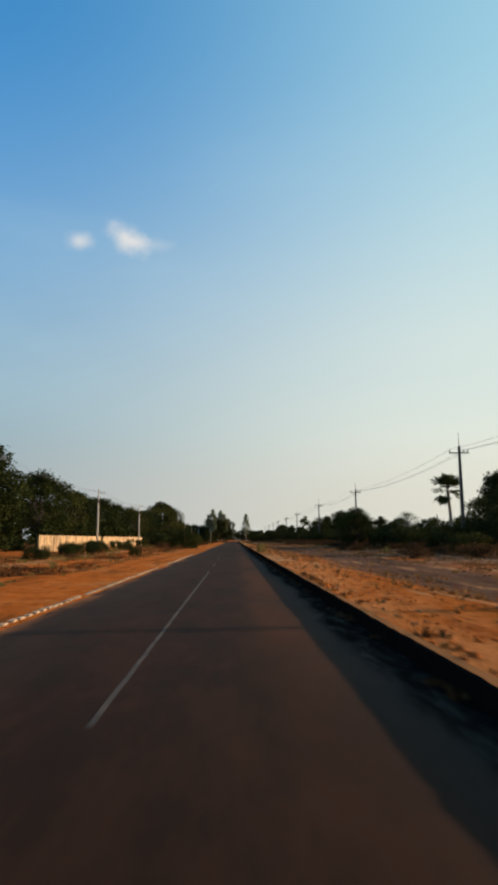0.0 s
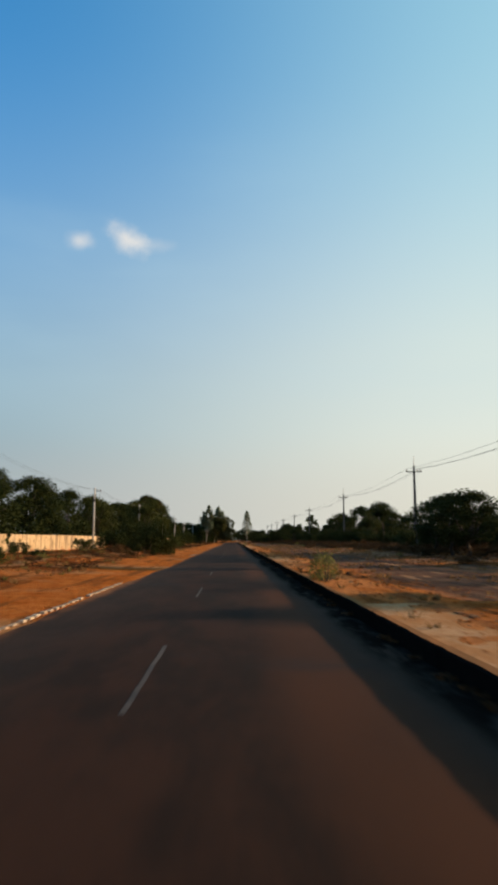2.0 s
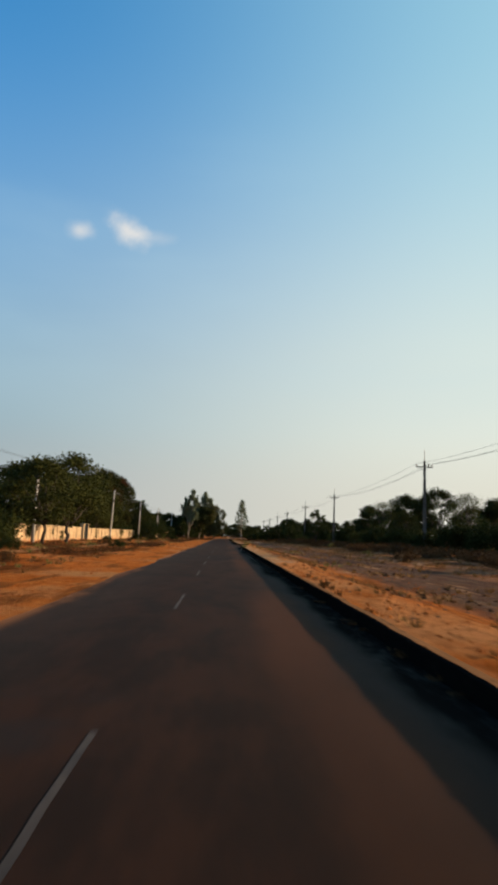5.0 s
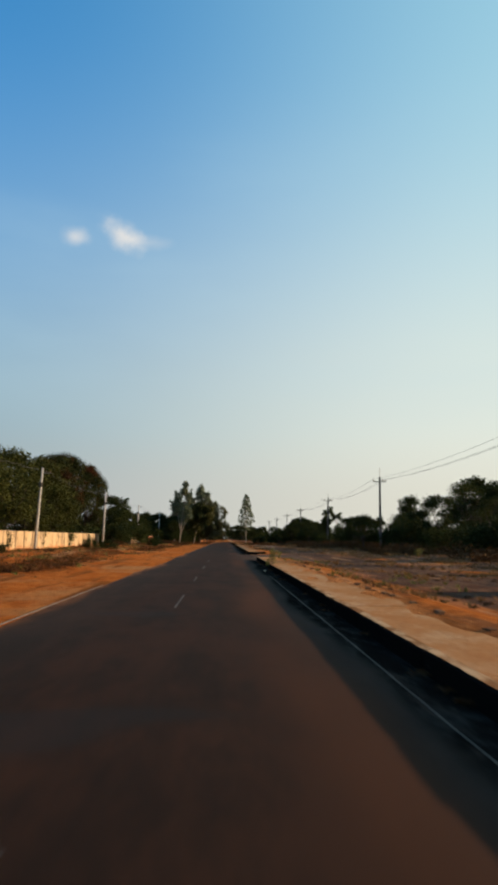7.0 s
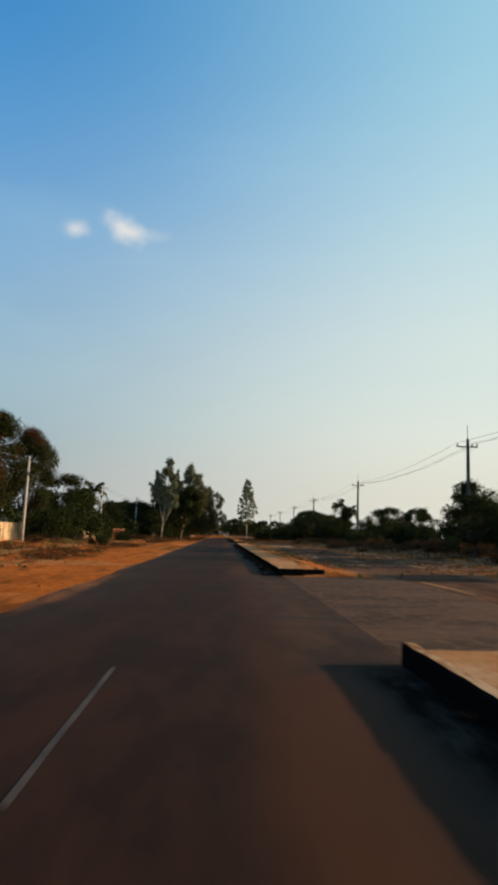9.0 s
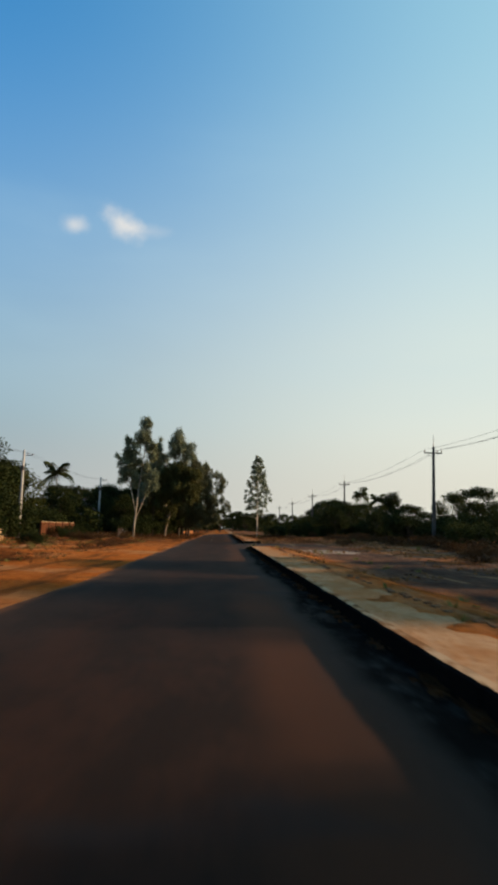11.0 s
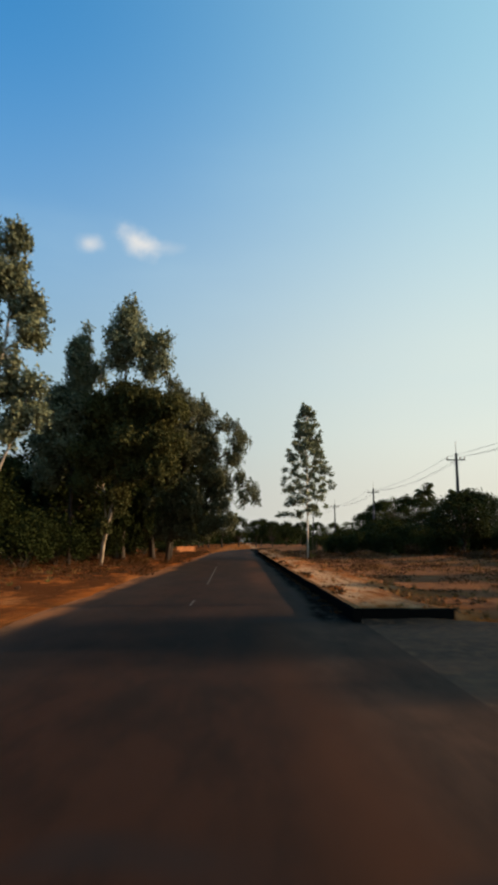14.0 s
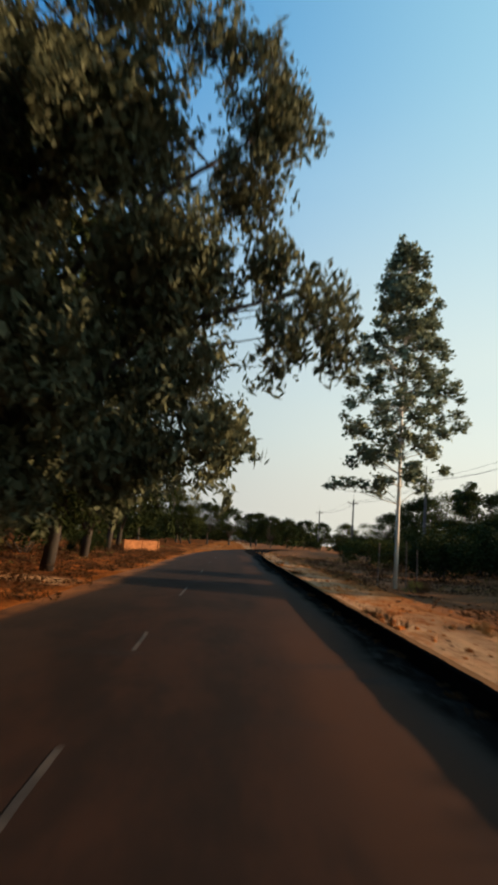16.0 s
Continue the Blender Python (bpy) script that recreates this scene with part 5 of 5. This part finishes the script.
brush_spots = [(-7.5 - 12.5 * rw.random(), rw.uniform(15, 400)) for i in range(1300)]
low_scrub("dead_brush_on_verge", [q for q in brush_spots if smooth_noise(q[0] * 2, q[1], 0.12, 31) > 0.1], 20000, 51, M_LITTER, "low dead brush and litter on the red verge")
rut_spots = [(-8.0 - 3.2 * rw.random(), rw.uniform(20, 330)) for i in range(1100)]
low_scrub("dead_brush_in_rut", [q for q in rut_spots if smooth_noise(0, q[1], 0.07, 33) > 0.15], 20000, 54, M_LITTER, "dark dead brush along a shallow rut")
# leaf litter added to darken the shaded ground under the roadside trees
low_scrub("added_leaf_litter", [(-4.6 - 8 * rw.random(), rw.uniform(336, 415)) for i in range(420)], 26000, 55, M_LITTER, "added brown leaves and weeds darkening the shaded ground under the roadside trees")
litter_y = [rw.choice((rw.uniform(5, 211), rw.uniform(231, 301), rw.uniform(323, 400))) for i in range(420)]
tagged(new("leaf_litter_by_kerb", leaf_mesh("leaf_litter_by_kerb", [(2.36 + 0.07 * rw.uniform(-1, 1), y, 0.03, 0.14, 0.03) for y in litter_y],
                                            6500, 0.09, 0.035, M_LITTER, 56)), "dark dead leaves along the foot of the kerb", "litter", kind="stuff")
low_scrub("dead_brush_behind_bank", [(4.8 + 9 * rw.random(), rw.uniform(330, 420)) for i in range(320)], 12000, 57, M_LITTER, "low dead brush behind the sandy bank")
low_scrub("green_scrub_on_verge", [(-10 - 10 * rw.random(), rw.uniform(15, 400)) for i in range(150)], 12000, 52, M_WEED, "low dusty green scrub on the verge")
low_scrub("dead_brush_in_field", [(11.5 + 13 * rw.random() ** 0.7, rw.uniform(25, 430)) for i in range(700)], 20000, 53, M_LITTER, "low dead brush in the open field")

# ---------------------------------------------------------------- boundary wall
def wall_run(y0, y1, height, label, at=-22, slant=0.0, mat=M_PLASTER):
    w = thing("boundary_wall", Matrix(), label, "wall", "boundary walls along the verge")
    n = max(1, round((y1 - y0) / 3.0))
    turn = -math.degrees(math.atan(slant))
    step_y = (y1 - y0) / n
    pv, pf = box_geo(-0.06, 0.06, -step_y / 2 + 0.13, step_y / 2 - 0.13, -0.6, height - 0.06, 0.0)
    panel = mesh_of("wall_panel", pv, pf, mat)
    cv, cf = box_geo(-0.075, 0.075, -step_y / 2 + 0.13, step_y / 2 - 0.13, height - 0.06, height, 0.015)
    cap = mesh_of("coping", cv, cf, mat if mat == M_ORANGE else M_PLASTER)
    qv, qf = box_geo(-0.085, 0.085, -0.13, 0.13, -0.6, height + 0.03, 0.02)
    pier = mesh_of("pier", qv, qf, mat)
    for i in range(n + 1):
        yy = y0 + i * step_y
        xx = at + slant * (yy - (y0 + y1) / 2) + 0.15 * smooth_noise(0, yy, 0.1, 14)
        part("pier", pier, w).matrix_basis = pose(xx, yy, 0.22 + 0.05 * smooth_noise(0, yy, 0.03, 21), 0, 0, turn)
        if i < n:
            ym = yy + step_y / 2
            z = 0.22 + 0.05 * smooth_noise(0, ym, 0.03, 21)
            part("wall_panel", panel, w).matrix_basis = pose(xx + slant * step_y / 2, ym, z, 0, 0, turn)
            part("coping", cap, w).matrix_basis = pose(xx + slant * step_y / 2, ym, z, 0, 0, turn)
    return w


wall_run(76, 160, 2.0, "long cream plastered boundary wall with rain stains")
wall_run(186, 218, 2.0, "cream plastered boundary wall half hidden by trees")
wall_run(223, 278, 1.95, "cream plastered boundary wall with dark stains")
wall_run(298, 307, 1.5, "short cream plastered wall end among bushes", -19.2)
wall_run(316, 330, 1.75, "dull red earthen wall with a pale worn coping", -18.2, 0.0, M_REDWALL)
wall_run(402, 409, 0.7, "low sunlit orange-washed wall beyond the roadside trees", -7.9, 0.28, M_ORANGE)
gate = thing("gate_pillars", Matrix(), "pair of taller plastered gate pillars with caps", "gate pillars")
for y in (218.8, 222.2):
    v, f = joined([box_geo(-22.3, -21.7, y - 0.3, y + 0.3, -0.2, 2.65), box_geo(-22.38, -21.62, y - 0.38, y + 0.38, 2.65, 2.8, 0.03)])
    part("pillar", mesh_of("pillar", v, f, M_PLASTER), gate)

# dark house behind the fence
house = thing("house", pose(-25.5, 365, ground_z(-25.5, 365)), "low dark timber house with rusted sheet roof behind the trees", "house")
v, f = box_geo(-4, 4, -7, 7, -0.3, 4.0)
part("wall", mesh_of("wall", v, f, M_BOARD), house)
v, f = box_geo(4.02, 4.12, -6.6, -3.2, 0.0, 2.6)
part("brick_panel", mesh_of("brick_panel", v, f, M_BRICK), house, "sunlit red brick panel")
rv = []
rf = []
for s in (-1, 1):
    for i in range(57):
        y = -8 + i * 16 / 56
        b = 0.035 * (i % 2)
        k = len(rv)
        rv += [(0, y, 6.6 + b), (s * 5.2, y, 3.6 + b)]
        if i:
            rf.append((k - 2, k - 1, k + 1, k) if s < 0 else (k - 2, k, k + 1, k - 1))
roof = part("roof", mesh_of("roof", rv, rf, M_ROOF), house, "rusted corrugated sheet roof")
for y in (-6.98, 6.9):
    v = [(-4, y, 4.0), (4, y, 4.0), (0, y, 6.5), (-4, y + 0.08, 4.0), (4, y + 0.08, 4.0), (0, y + 0.08, 6.5)]
    part("gable", mesh_of("gable", v, [(0, 1, 2), (5, 4, 3), (0, 2, 5, 3), (2, 1, 4, 5)], M_BOARD), house)
for y in (-1.2, 3.0):
    v, f = joined([box_geo(4.02, 4.07, y - 0.6, y - 0.52, 0.9, 2.1), box_geo(4.02, 4.07, y + 0.52, y + 0.6, 0.9, 2.1),
                   box_geo(4.02, 4.07, y - 0.52, y + 0.52, 0.9, 0.98), box_geo(4.02, 4.07, y - 0.52, y + 0.52, 2.02, 2.1)])
    frame_part = part("window_frame", mesh_of("window_frame", v, f, M_POLE), house)
    v, f = box_geo(4.015, 4.03, y - 0.52, y + 0.52, 0.98, 2.02)
    part("pane", mesh_of("pane", v, f, M_WIRE), frame_part, "dark glass pane")

# fence of thin posts in front of it
fence = thing("post_fence", Matrix(), "fence of thin grey wooden posts and wire", "fence")
for i in range(26):
    y = 333 + i * 1.35 + random.uniform(-0.2, 0.2)
    x = -13.2 + 0.25 * smooth_noise(0, y, 0.2, 15)
    h = random.uniform(1.0, 1.5)
    z = ground_z(x, y)
    v, f = tube_geo([(x, y, z - 0.2), (x + random.uniform(-0.06, 0.06), y + random.uniform(-0.06, 0.06), z + h)], [0.045, 0.035], 6)
    part("post", mesh_of("post", v, f, M_BOARD), fence)
for zz in (0.45, 0.85):
    pts = [(-13.2 + 0.25 * smooth_noise(0, 333 + i * 1.35, 0.2, 15), 333 + i * 1.35, ground_z(-13.2, 333 + i * 1.35) + zz) for i in range(26)]
    v, f = tube_geo(pts, [0.008] * 26, 4)
    part("fence_wire", mesh_of("fence_wire", v, f, M_STEEL), fence)

# ---------------------------------------------------------------- power lines
RIGHT_POLES = [(26, 14), (26, 74), (26, 139.5), (26, 200.5), (26, 271.5), (26, 328), (26, 387), (26, 438), (26, 492), (26, 548)]
LEFT_POLES = [(-20, 55), (-20, 98), (-20, 140.5), (-20, 185.5), (-20, 232.5), (-20, 271.5), (-20, 314.5), (-18.5, 348.0), (-20, 400)]


def tall_pole():
    p = thing("power_pole", Matrix(), "tall dark concrete power pole with crossarm and insulators", "power pole", "power poles along the scrub")
    ring = [(-1, -1), (1, -1), (1, 1), (-1, 1)]
    v, f = [], []
    for z, a in ((-0.4, 0.21), (6, 0.17), (11.9, 0.12)):
        for sx, sy in ring:
            v += [(sx * a, sy * a * 0.8, z)]
    for k in (0, 4):
        f += [(k + i, k + (i + 1) % 4, k + 4 + (i + 1) % 4, k + 4 + i) for i in range(4)]
    f.append((8, 9, 10, 11))
    part("pole", mesh_of("pole", v, f, M_POLE_DARK), p)
    v, f = box_geo(-1.15, 1.15, 0.11, 0.21, 11.05, 11.18, 0.01)
    arm = part("crossarm", mesh_of("crossarm", v, f, M_POLE_DARK), p)
    v, f = joined([tube_geo([(-0.7, 0.16, 11.06), (0.0, 0.14, 10.4)], [0.025, 0.025], 5), tube_geo([(0.7, 0.16, 11.06), (0.0, 0.14, 10.4)], [0.025, 0.025], 5)])
    part("brace", mesh_of("brace", v, f, M_STEEL), p)
    v, f = tube_geo([(0, 0, 11.85), (0, 0, 13.4)], [0.05, 0.03], 6)
    part("lightning_spike", mesh_of("lightning_spike", v, f, M_STEEL), p)
    for x in (-1.05, 0.55, 1.05):
        v, f = tube_geo([(x, 0.16, 11.18), (x, 0.16, 11.26), (x, 0.16, 11.27), (x, 0.16, 11.36), (x, 0.16, 11.4), (x, 0.16, 11.5)], [0.03, 0.03, 0.075, 0.08, 0.045, 0.04], 8)
        part("insulator", mesh_of("insulator", v, f, M_PORCELAIN), arm, "brown porcelain")
    return p


def short_pole():
    p = thing("service_pole", Matrix(), "pale round concrete service pole with a small bracket", "power pole", "service poles along the wall")
    v, f = tube_geo([(0, 0, -0.4), (0, 0, 4), (0, 0, 8.75)], [0.17, 0.14, 0.10], 10)
    part("pole", mesh_of("pole", v, f, M_POLE, True), p)
    v, f = box_geo(-0.1, 0.85, 0.10, 0.16, 8.2, 8.27, 0.01)
    arm = part("bracket", mesh_of("bracket", v, f, M_STEEL), p)
    v, f = box_geo(-0.16, 0.16, -0.42, -0.12, 6.7, 7.15, 0.02)
    part("junction_box", mesh_of("junction_box", v, f, M_POLE_DARK), p)
    for x in (0.35, 0.8):
        v, f = tube_geo([(x, 0.13, 8.27), (x, 0.13, 8.33), (x, 0.13, 8.34), (x, 0.13, 8.44)], [0.025, 0.025, 0.06, 0.05], 7)
        part("insulator", mesh_of("insulator", v, f, M_PORCELAIN), arm, "brown porcelain")
    return p


tilt = [(0, 0), (0.3, -0.2), (-0.5, 0.6), (0.2, 0.2), (0.4, 0.3), (-0.3, 0.8), (0.2, -0.3), (0.1, 0.4), (0, 0), (0.3, 0)]
pole = tall_pole()
for i, (x, y) in enumerate(RIGHT_POLES):
    m = pose(x, y, ground_z(x, y), tilt[i][0], tilt[i][1], 0)
    if i == 0:
        pole.matrix_basis = m
    else:
        copy_thing(pole, m)
lean = [0.5, 0.4, 0.2, 0.6, 2.6, 1.4, 0.4, 0.9, 0]
pole = short_pole()
for i, (x, y) in enumerate(LEFT_POLES):
    m = pose(x, y, ground_z(x, y), 0, lean[i], 0)
    if i == 0:
        pole.matrix_basis = m
    else:
        copy_thing(pole, m)


def span(a, b, sag, r):
    pts = []
    for i in range(13):
        t = i / 12
        pts.append((a[0] + (b[0] - a[0]) * t, a[1] + (b[1] - a[1]) * t, a[2] + (b[2] - a[2]) * t - sag * 4 * t * (1 - t)))
    return tube_geo(pts, [r] * 13, 4)


wires = thing("power_lines", Matrix(), "slack black power cables strung from pole to pole", "power lines")
for (x0, y0), (x1, y1) in zip(RIGHT_POLES, RIGHT_POLES[1:]):
    for dx, z, sag in ((-1.05, 11.5, 0.9), (0.55, 11.5, 1.0), (1.05, 11.5, 0.95)):
        v, f = span((x0 + dx, y0 + 0.16, ground_z(x0, y0) + z), (x1 + dx, y1 + 0.16, ground_z(x1, y1) + z), sag, 0.015)
        part("cable", mesh_of("cable", v, f, M_WIRE), wires)
wires = thing("service_lines", Matrix(), "thin black service cables strung along the wall", "power lines")
for (x0, y0), (x1, y1) in zip(LEFT_POLES, LEFT_POLES[1:]):
    for dx in (0.35, 0.8):
        v, f = span((x0 + dx, y0 + 0.13, ground_z(x0, y0) + 8.44), (x1 + dx, y1 + 0.13, ground_z(x1, y1) + 8.44), 0.6, 0.011)
        part("cable", mesh_of("cable", v, f, M_WIRE), wires)


# ---------------------------------------------------------------- dry grass and stones
def strew(name, count, where, mat, label, seed, kind):
    rnd = random.Random(seed)
    verts, faces = [], []
    for i in range(count):
        x, y = where(rnd)
        z = ground_z(x, y)
        if kind == "grass":
            s = rnd.uniform(0.06, 0.26)
            for k in range(9):
                a = rnd.uniform(0, 2 * math.pi)
                w = 0.02 + 0.02 * rnd.random()
                o = rnd.uniform(0, 0.12)
                bx, by = x + math.cos(a) * o, y + math.sin(a) * o
                q = len(verts)
                verts += [(bx - math.sin(a) * w, by + math.cos(a) * w, z - 0.02), (bx + math.sin(a) * w, by - math.cos(a) * w, z - 0.02),
                          (bx + math.cos(a) * s * rnd.uniform(0.2, 0.9), by + math.sin(a) * s * rnd.uniform(0.2, 0.9), z + s * rnd.uniform(0.5, 1))]
                faces.append((q, q + 1, q + 2))
        else:
            s = rnd.uniform(0.02, 0.055) * (1.8 if rnd.random() < 0.08 else 1) * (1.9 if kind == "clods" else 1)
            q = len(verts)
            top = [(x + s * rnd.uniform(-0.2, 0.2), y + s * rnd.uniform(-0.2, 0.2), z + s * rnd.uniform(0.5, 0.9))]
            for k in range(6):
                a = k * math.pi / 3 + rnd.uniform(-0.3, 0.3)
                r = s * rnd.uniform(0.7, 1.2)
                verts.append((x + math.cos(a) * r, y + math.sin(a) * r, z - 0.02))
            for k in range(6):
                a = k * math.pi / 3 + rnd.uniform(-0.3, 0.3)
                r = s * rnd.uniform(0.45, 0.8)
                verts.append((x + math.cos(a) * r, y + math.sin(a) * r, z + s * rnd.uniform(0.3, 0.6)))
            verts += top
            for k in range(6):
                j = (k + 1) % 6
                faces += [(q + k, q + j, q + 6 + j, q + 6 + k), (q + 6 + k, q + 6 + j, q + 12)]
    tagged(new(name, mesh_of(name, verts, faces, mat)), label, "grass" if kind == "grass" else "stones", kind="stuff")


def left_verge(r):
    return -7.0 - 13 * r.random() ** 0.8, r.uniform(8, 430)


def right_verge(r):
    return KERB_X + 0.4 + 4.5 * r.random() ** 1.2, r.choice((r.uniform(8, 60), r.uniform(60, 150), r.uniform(322, 430)))


def right_field(r):
    return 11.5 + 12 * r.random(), r.uniform(25, 440)


def track_side(r):
    while True:
        x, y = KERB_X + 1.9 + 7.5 * r.random() ** 1.3, r.choice((r.uniform(8, 212), r.uniform(100, 302), r.uniform(322, 430)))
        if on_run(y) > 0.99 and smooth_noise(x * 2.2, y, 0.16, 18) > 0.12:
            return x, y


def strip_side(r):
    while True:
        x, y = KERB_X + 1.4 + 4.5 * r.random() ** 1.2, r.uniform(150, 300)
        if on_run(y) > 0.99 and smooth_noise(x * 1.6, y, 0.1, 19) > 0.08:
            return x, y


def kerb_top(r):
    while True:
        x, y = KERB_X + 0.17 + 0.35 * r.random() ** 1.5, r.choice((r.uniform(4, 211), r.uniform(231, 301), r.uniform(323, 400)))
        if smooth_noise(0, y, 0.22, 23) > 0.05 and (y < 38 or 64 < y < 84 or 99 < y < 150 or y > 323):
            return x, y


strew("grass_on_kerb", 130, kerb_top, M_DRY, "short dead grass along the top of the kerb", 44, "grass")
strew("clods_on_kerb", 260, kerb_top, M_CLOD_RED, "earth crumbs lying along the kerb", 45, "clods")
strew("weeds_by_strip", 130, strip_side, M_WEED, "yellow-green weeds along the paved strip", 41, "grass")
strew("clods_by_track", 1300, track_side, M_CLOD, "dark earth clods and rubble beside the track", 38, "clods")
strew("dry_grass_by_track", 1500, track_side, M_STRAW, "thin dry grass tufts beside the track", 39, "grass")
strew("clods_on_verge", 800, left_verge, M_CLOD, "dark earth clods on the red verge", 40, "clods")
strew("dry_grass_on_verge", 3000, left_verge, M_STRAW, "dry straw-coloured grass tufts on the red verge", 31, "grass")
strew("dry_grass_on_bank", 300, right_verge, M_STRAW, "sparse dry grass on the sandy bank", 32, "grass")
strew("dry_grass_in_field", 5500, right_field, M_STRAW, "dry straw-coloured grass in the open field", 33, "grass")
strew("green_weeds_on_verge", 1300, left_verge, M_WEED, "dusty green weeds on the verge", 34, "grass")
strew("rubble_on_verge", 1500, left_verge, M_STONE, "small rubble stones strewn on red earth", 35, "stones")
strew("rubble_on_bank", 900, right_verge, M_STONE, "small stones on the sandy bank", 36, "stones")
def left_edge(r):
    return -4.7 - 4.5 * r.random(), r.uniform(8, 430)


strew("red_clods_on_bank", 3200, right_verge, M_CLOD_RED, "loose red earth clods on the sandy bank", 42, "stones")
strew("red_clods_on_verge", 900, left_edge, M_CLOD_RED, "loose red earth clods along the verge", 43, "stones")
strew("rubble_in_field", 900, right_field, M_STONE, "small stones on the open ground", 37, "stones")

# ---------------------------------------------------------------- kerbs and paved strips
rk = random.Random(9)
variants = []
for i in range(7):
    v, f = [], []
    n = 8
    for k in range(n + 1):
        y = 1.985 * k / n
        lip, low_lip, rise = rk.uniform(-0.012, 0.008), rk.uniform(-0.008, 0.008), rk.uniform(-0.010, 0.003) - (0.03 if rk.random() < 0.05 else 0)
        v += [(low_lip, y, -0.15), (lip * 0.6, y, KERB_H * 0.55), (lip, y, KERB_H - 0.03 + rise), (lip + 0.03, y, KERB_H + rise), (0.16, y, KERB_H + rise * 0.4), (0.16, y, -0.15)]
        if k:
            q = 6 * k
            f += [(q - 6 + j, q - 6 + (j + 1) % 6, q + (j + 1) % 6, q + j) for j in range(6)]
    f += [(5, 4, 3, 2, 1, 0), tuple(range(6 * n, 6 * n + 6))]
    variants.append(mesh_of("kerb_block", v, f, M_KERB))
for a, b in RUNS:
    run = thing("kerb", Matrix(), "tall weathered concrete kerb blocks edging the asphalt", "kerb", kind="structure")
    if a > 0:
        # the kerb turns round the end of the raised verge
        for i in range(2):
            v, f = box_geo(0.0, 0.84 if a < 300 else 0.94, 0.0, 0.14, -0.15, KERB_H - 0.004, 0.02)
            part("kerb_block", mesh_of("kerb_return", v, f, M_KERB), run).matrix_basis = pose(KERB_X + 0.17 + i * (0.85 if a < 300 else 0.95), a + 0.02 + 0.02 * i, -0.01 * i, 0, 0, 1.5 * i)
    y = max(a, -12.0)
    while y + 2 <= min(b, 430) + 0.01:
        blk = part("kerb_block", rk.choice(variants), run)
        blk.matrix_basis = pose(KERB_X + swing(y + 1) + rk.uniform(-0.012, 0.012), y, rk.uniform(-0.006, 0.005), 0, rk.uniform(-0.8, 0.8), rk.uniform(-0.25, 0.25))
        y += 2.0
    if b > 430:
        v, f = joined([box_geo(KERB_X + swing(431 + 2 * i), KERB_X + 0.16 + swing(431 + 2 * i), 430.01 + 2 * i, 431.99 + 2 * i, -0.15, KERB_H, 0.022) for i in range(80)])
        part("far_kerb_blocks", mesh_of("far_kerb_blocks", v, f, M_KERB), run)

rs = random.Random(12)
for a, b in ((40.0, 59.8), (86.0, 97.5), (151.0, 211.6), (230.2, 301.6)):
    strip = thing("paved_strip", Matrix(), "sand-dusted concrete strip behind the kerb", "pavement", kind="structure")
    y = a
    while y < b - 0.5:
        ln = min(rs.uniform(1.2, 2.6), b - y)
        w = 1.26 + 0.2 * rs.uniform(-1, 1)
        v, f = box_geo(0, w, 0, ln - 0.014, -0.22, 0.0, 0.012)
        slab = part("slab", mesh_of("slab", v, f, M_SLAB), strip)
        slab.matrix_basis = pose(KERB_X + 0.155, y, 0.256 + rs.uniform(-0.004, 0.004), rs.uniform(-0.06, 0.06), rs.uniform(-0.1, 0.25), 0)
        y += ln
    v, f = box_geo(-0.06, 0.06, -0.11, 0.11, -0.2, 0.06, 0.01)
    stone = mesh_of("edging_stone", v, f, M_STONE)
    for i in range(int((b - a) / 0.6)):
        if rs.random() < 0.45:
            continue
        part("edging_stone", stone, strip).matrix_basis = pose(KERB_X + 1.56 + rs.uniform(-0.05, 0.05), a + 0.3 + i * 0.6, 0.24 + rs.uniform(-0.02, 0.02), rs.uniform(-4, 4), rs.uniform(-6, 6), rs.uniform(-8, 8))

# leaning stump of a post at the kerb's end
stump = thing("broken_post", pose(KERB_X + 0.25, 301.2, 0.2, 6, 12, 0), "short broken concrete post leaning at the kerb end", "post")
v, f = tube_geo([(0, 0, -0.2), (0, 0, 0.2), (0.03, 0.02, 0.42)], [0.075, 0.07, 0.05], 6)
part("post", mesh_of("post", v, f, M_BARK), stump)

# a scrap of white plastic lying in the gutter
scrap_v, scrap_f = [], []
rl = random.Random(3)
for j in range(5):
    for i in range(5):
        scrap_v.append((0.07 * i - 0.14 + rl.uniform(-0.02, 0.02), 0.06 * j - 0.12 + rl.uniform(-0.02, 0.02), 0.02 + rl.uniform(0, 0.09) * math.sin(math.pi * (i + 0.5) / 5)))
for j in range(4):
    for i in range(4):
        scrap_f.append((5 * j + i, 5 * j + i + 1, 5 * j + i + 6, 5 * j + i + 5))
scrap = tagged(new("plastic_scrap", mesh_of("plastic_scrap", scrap_v, scrap_f, M_CHALK)), "crumpled white plastic scrap lying in the gutter", "litter")
scrap.matrix_basis = pose(2.04, 194.8, 0.0, 0, 0, 30) @ Matrix.Scale(0.55, 4)
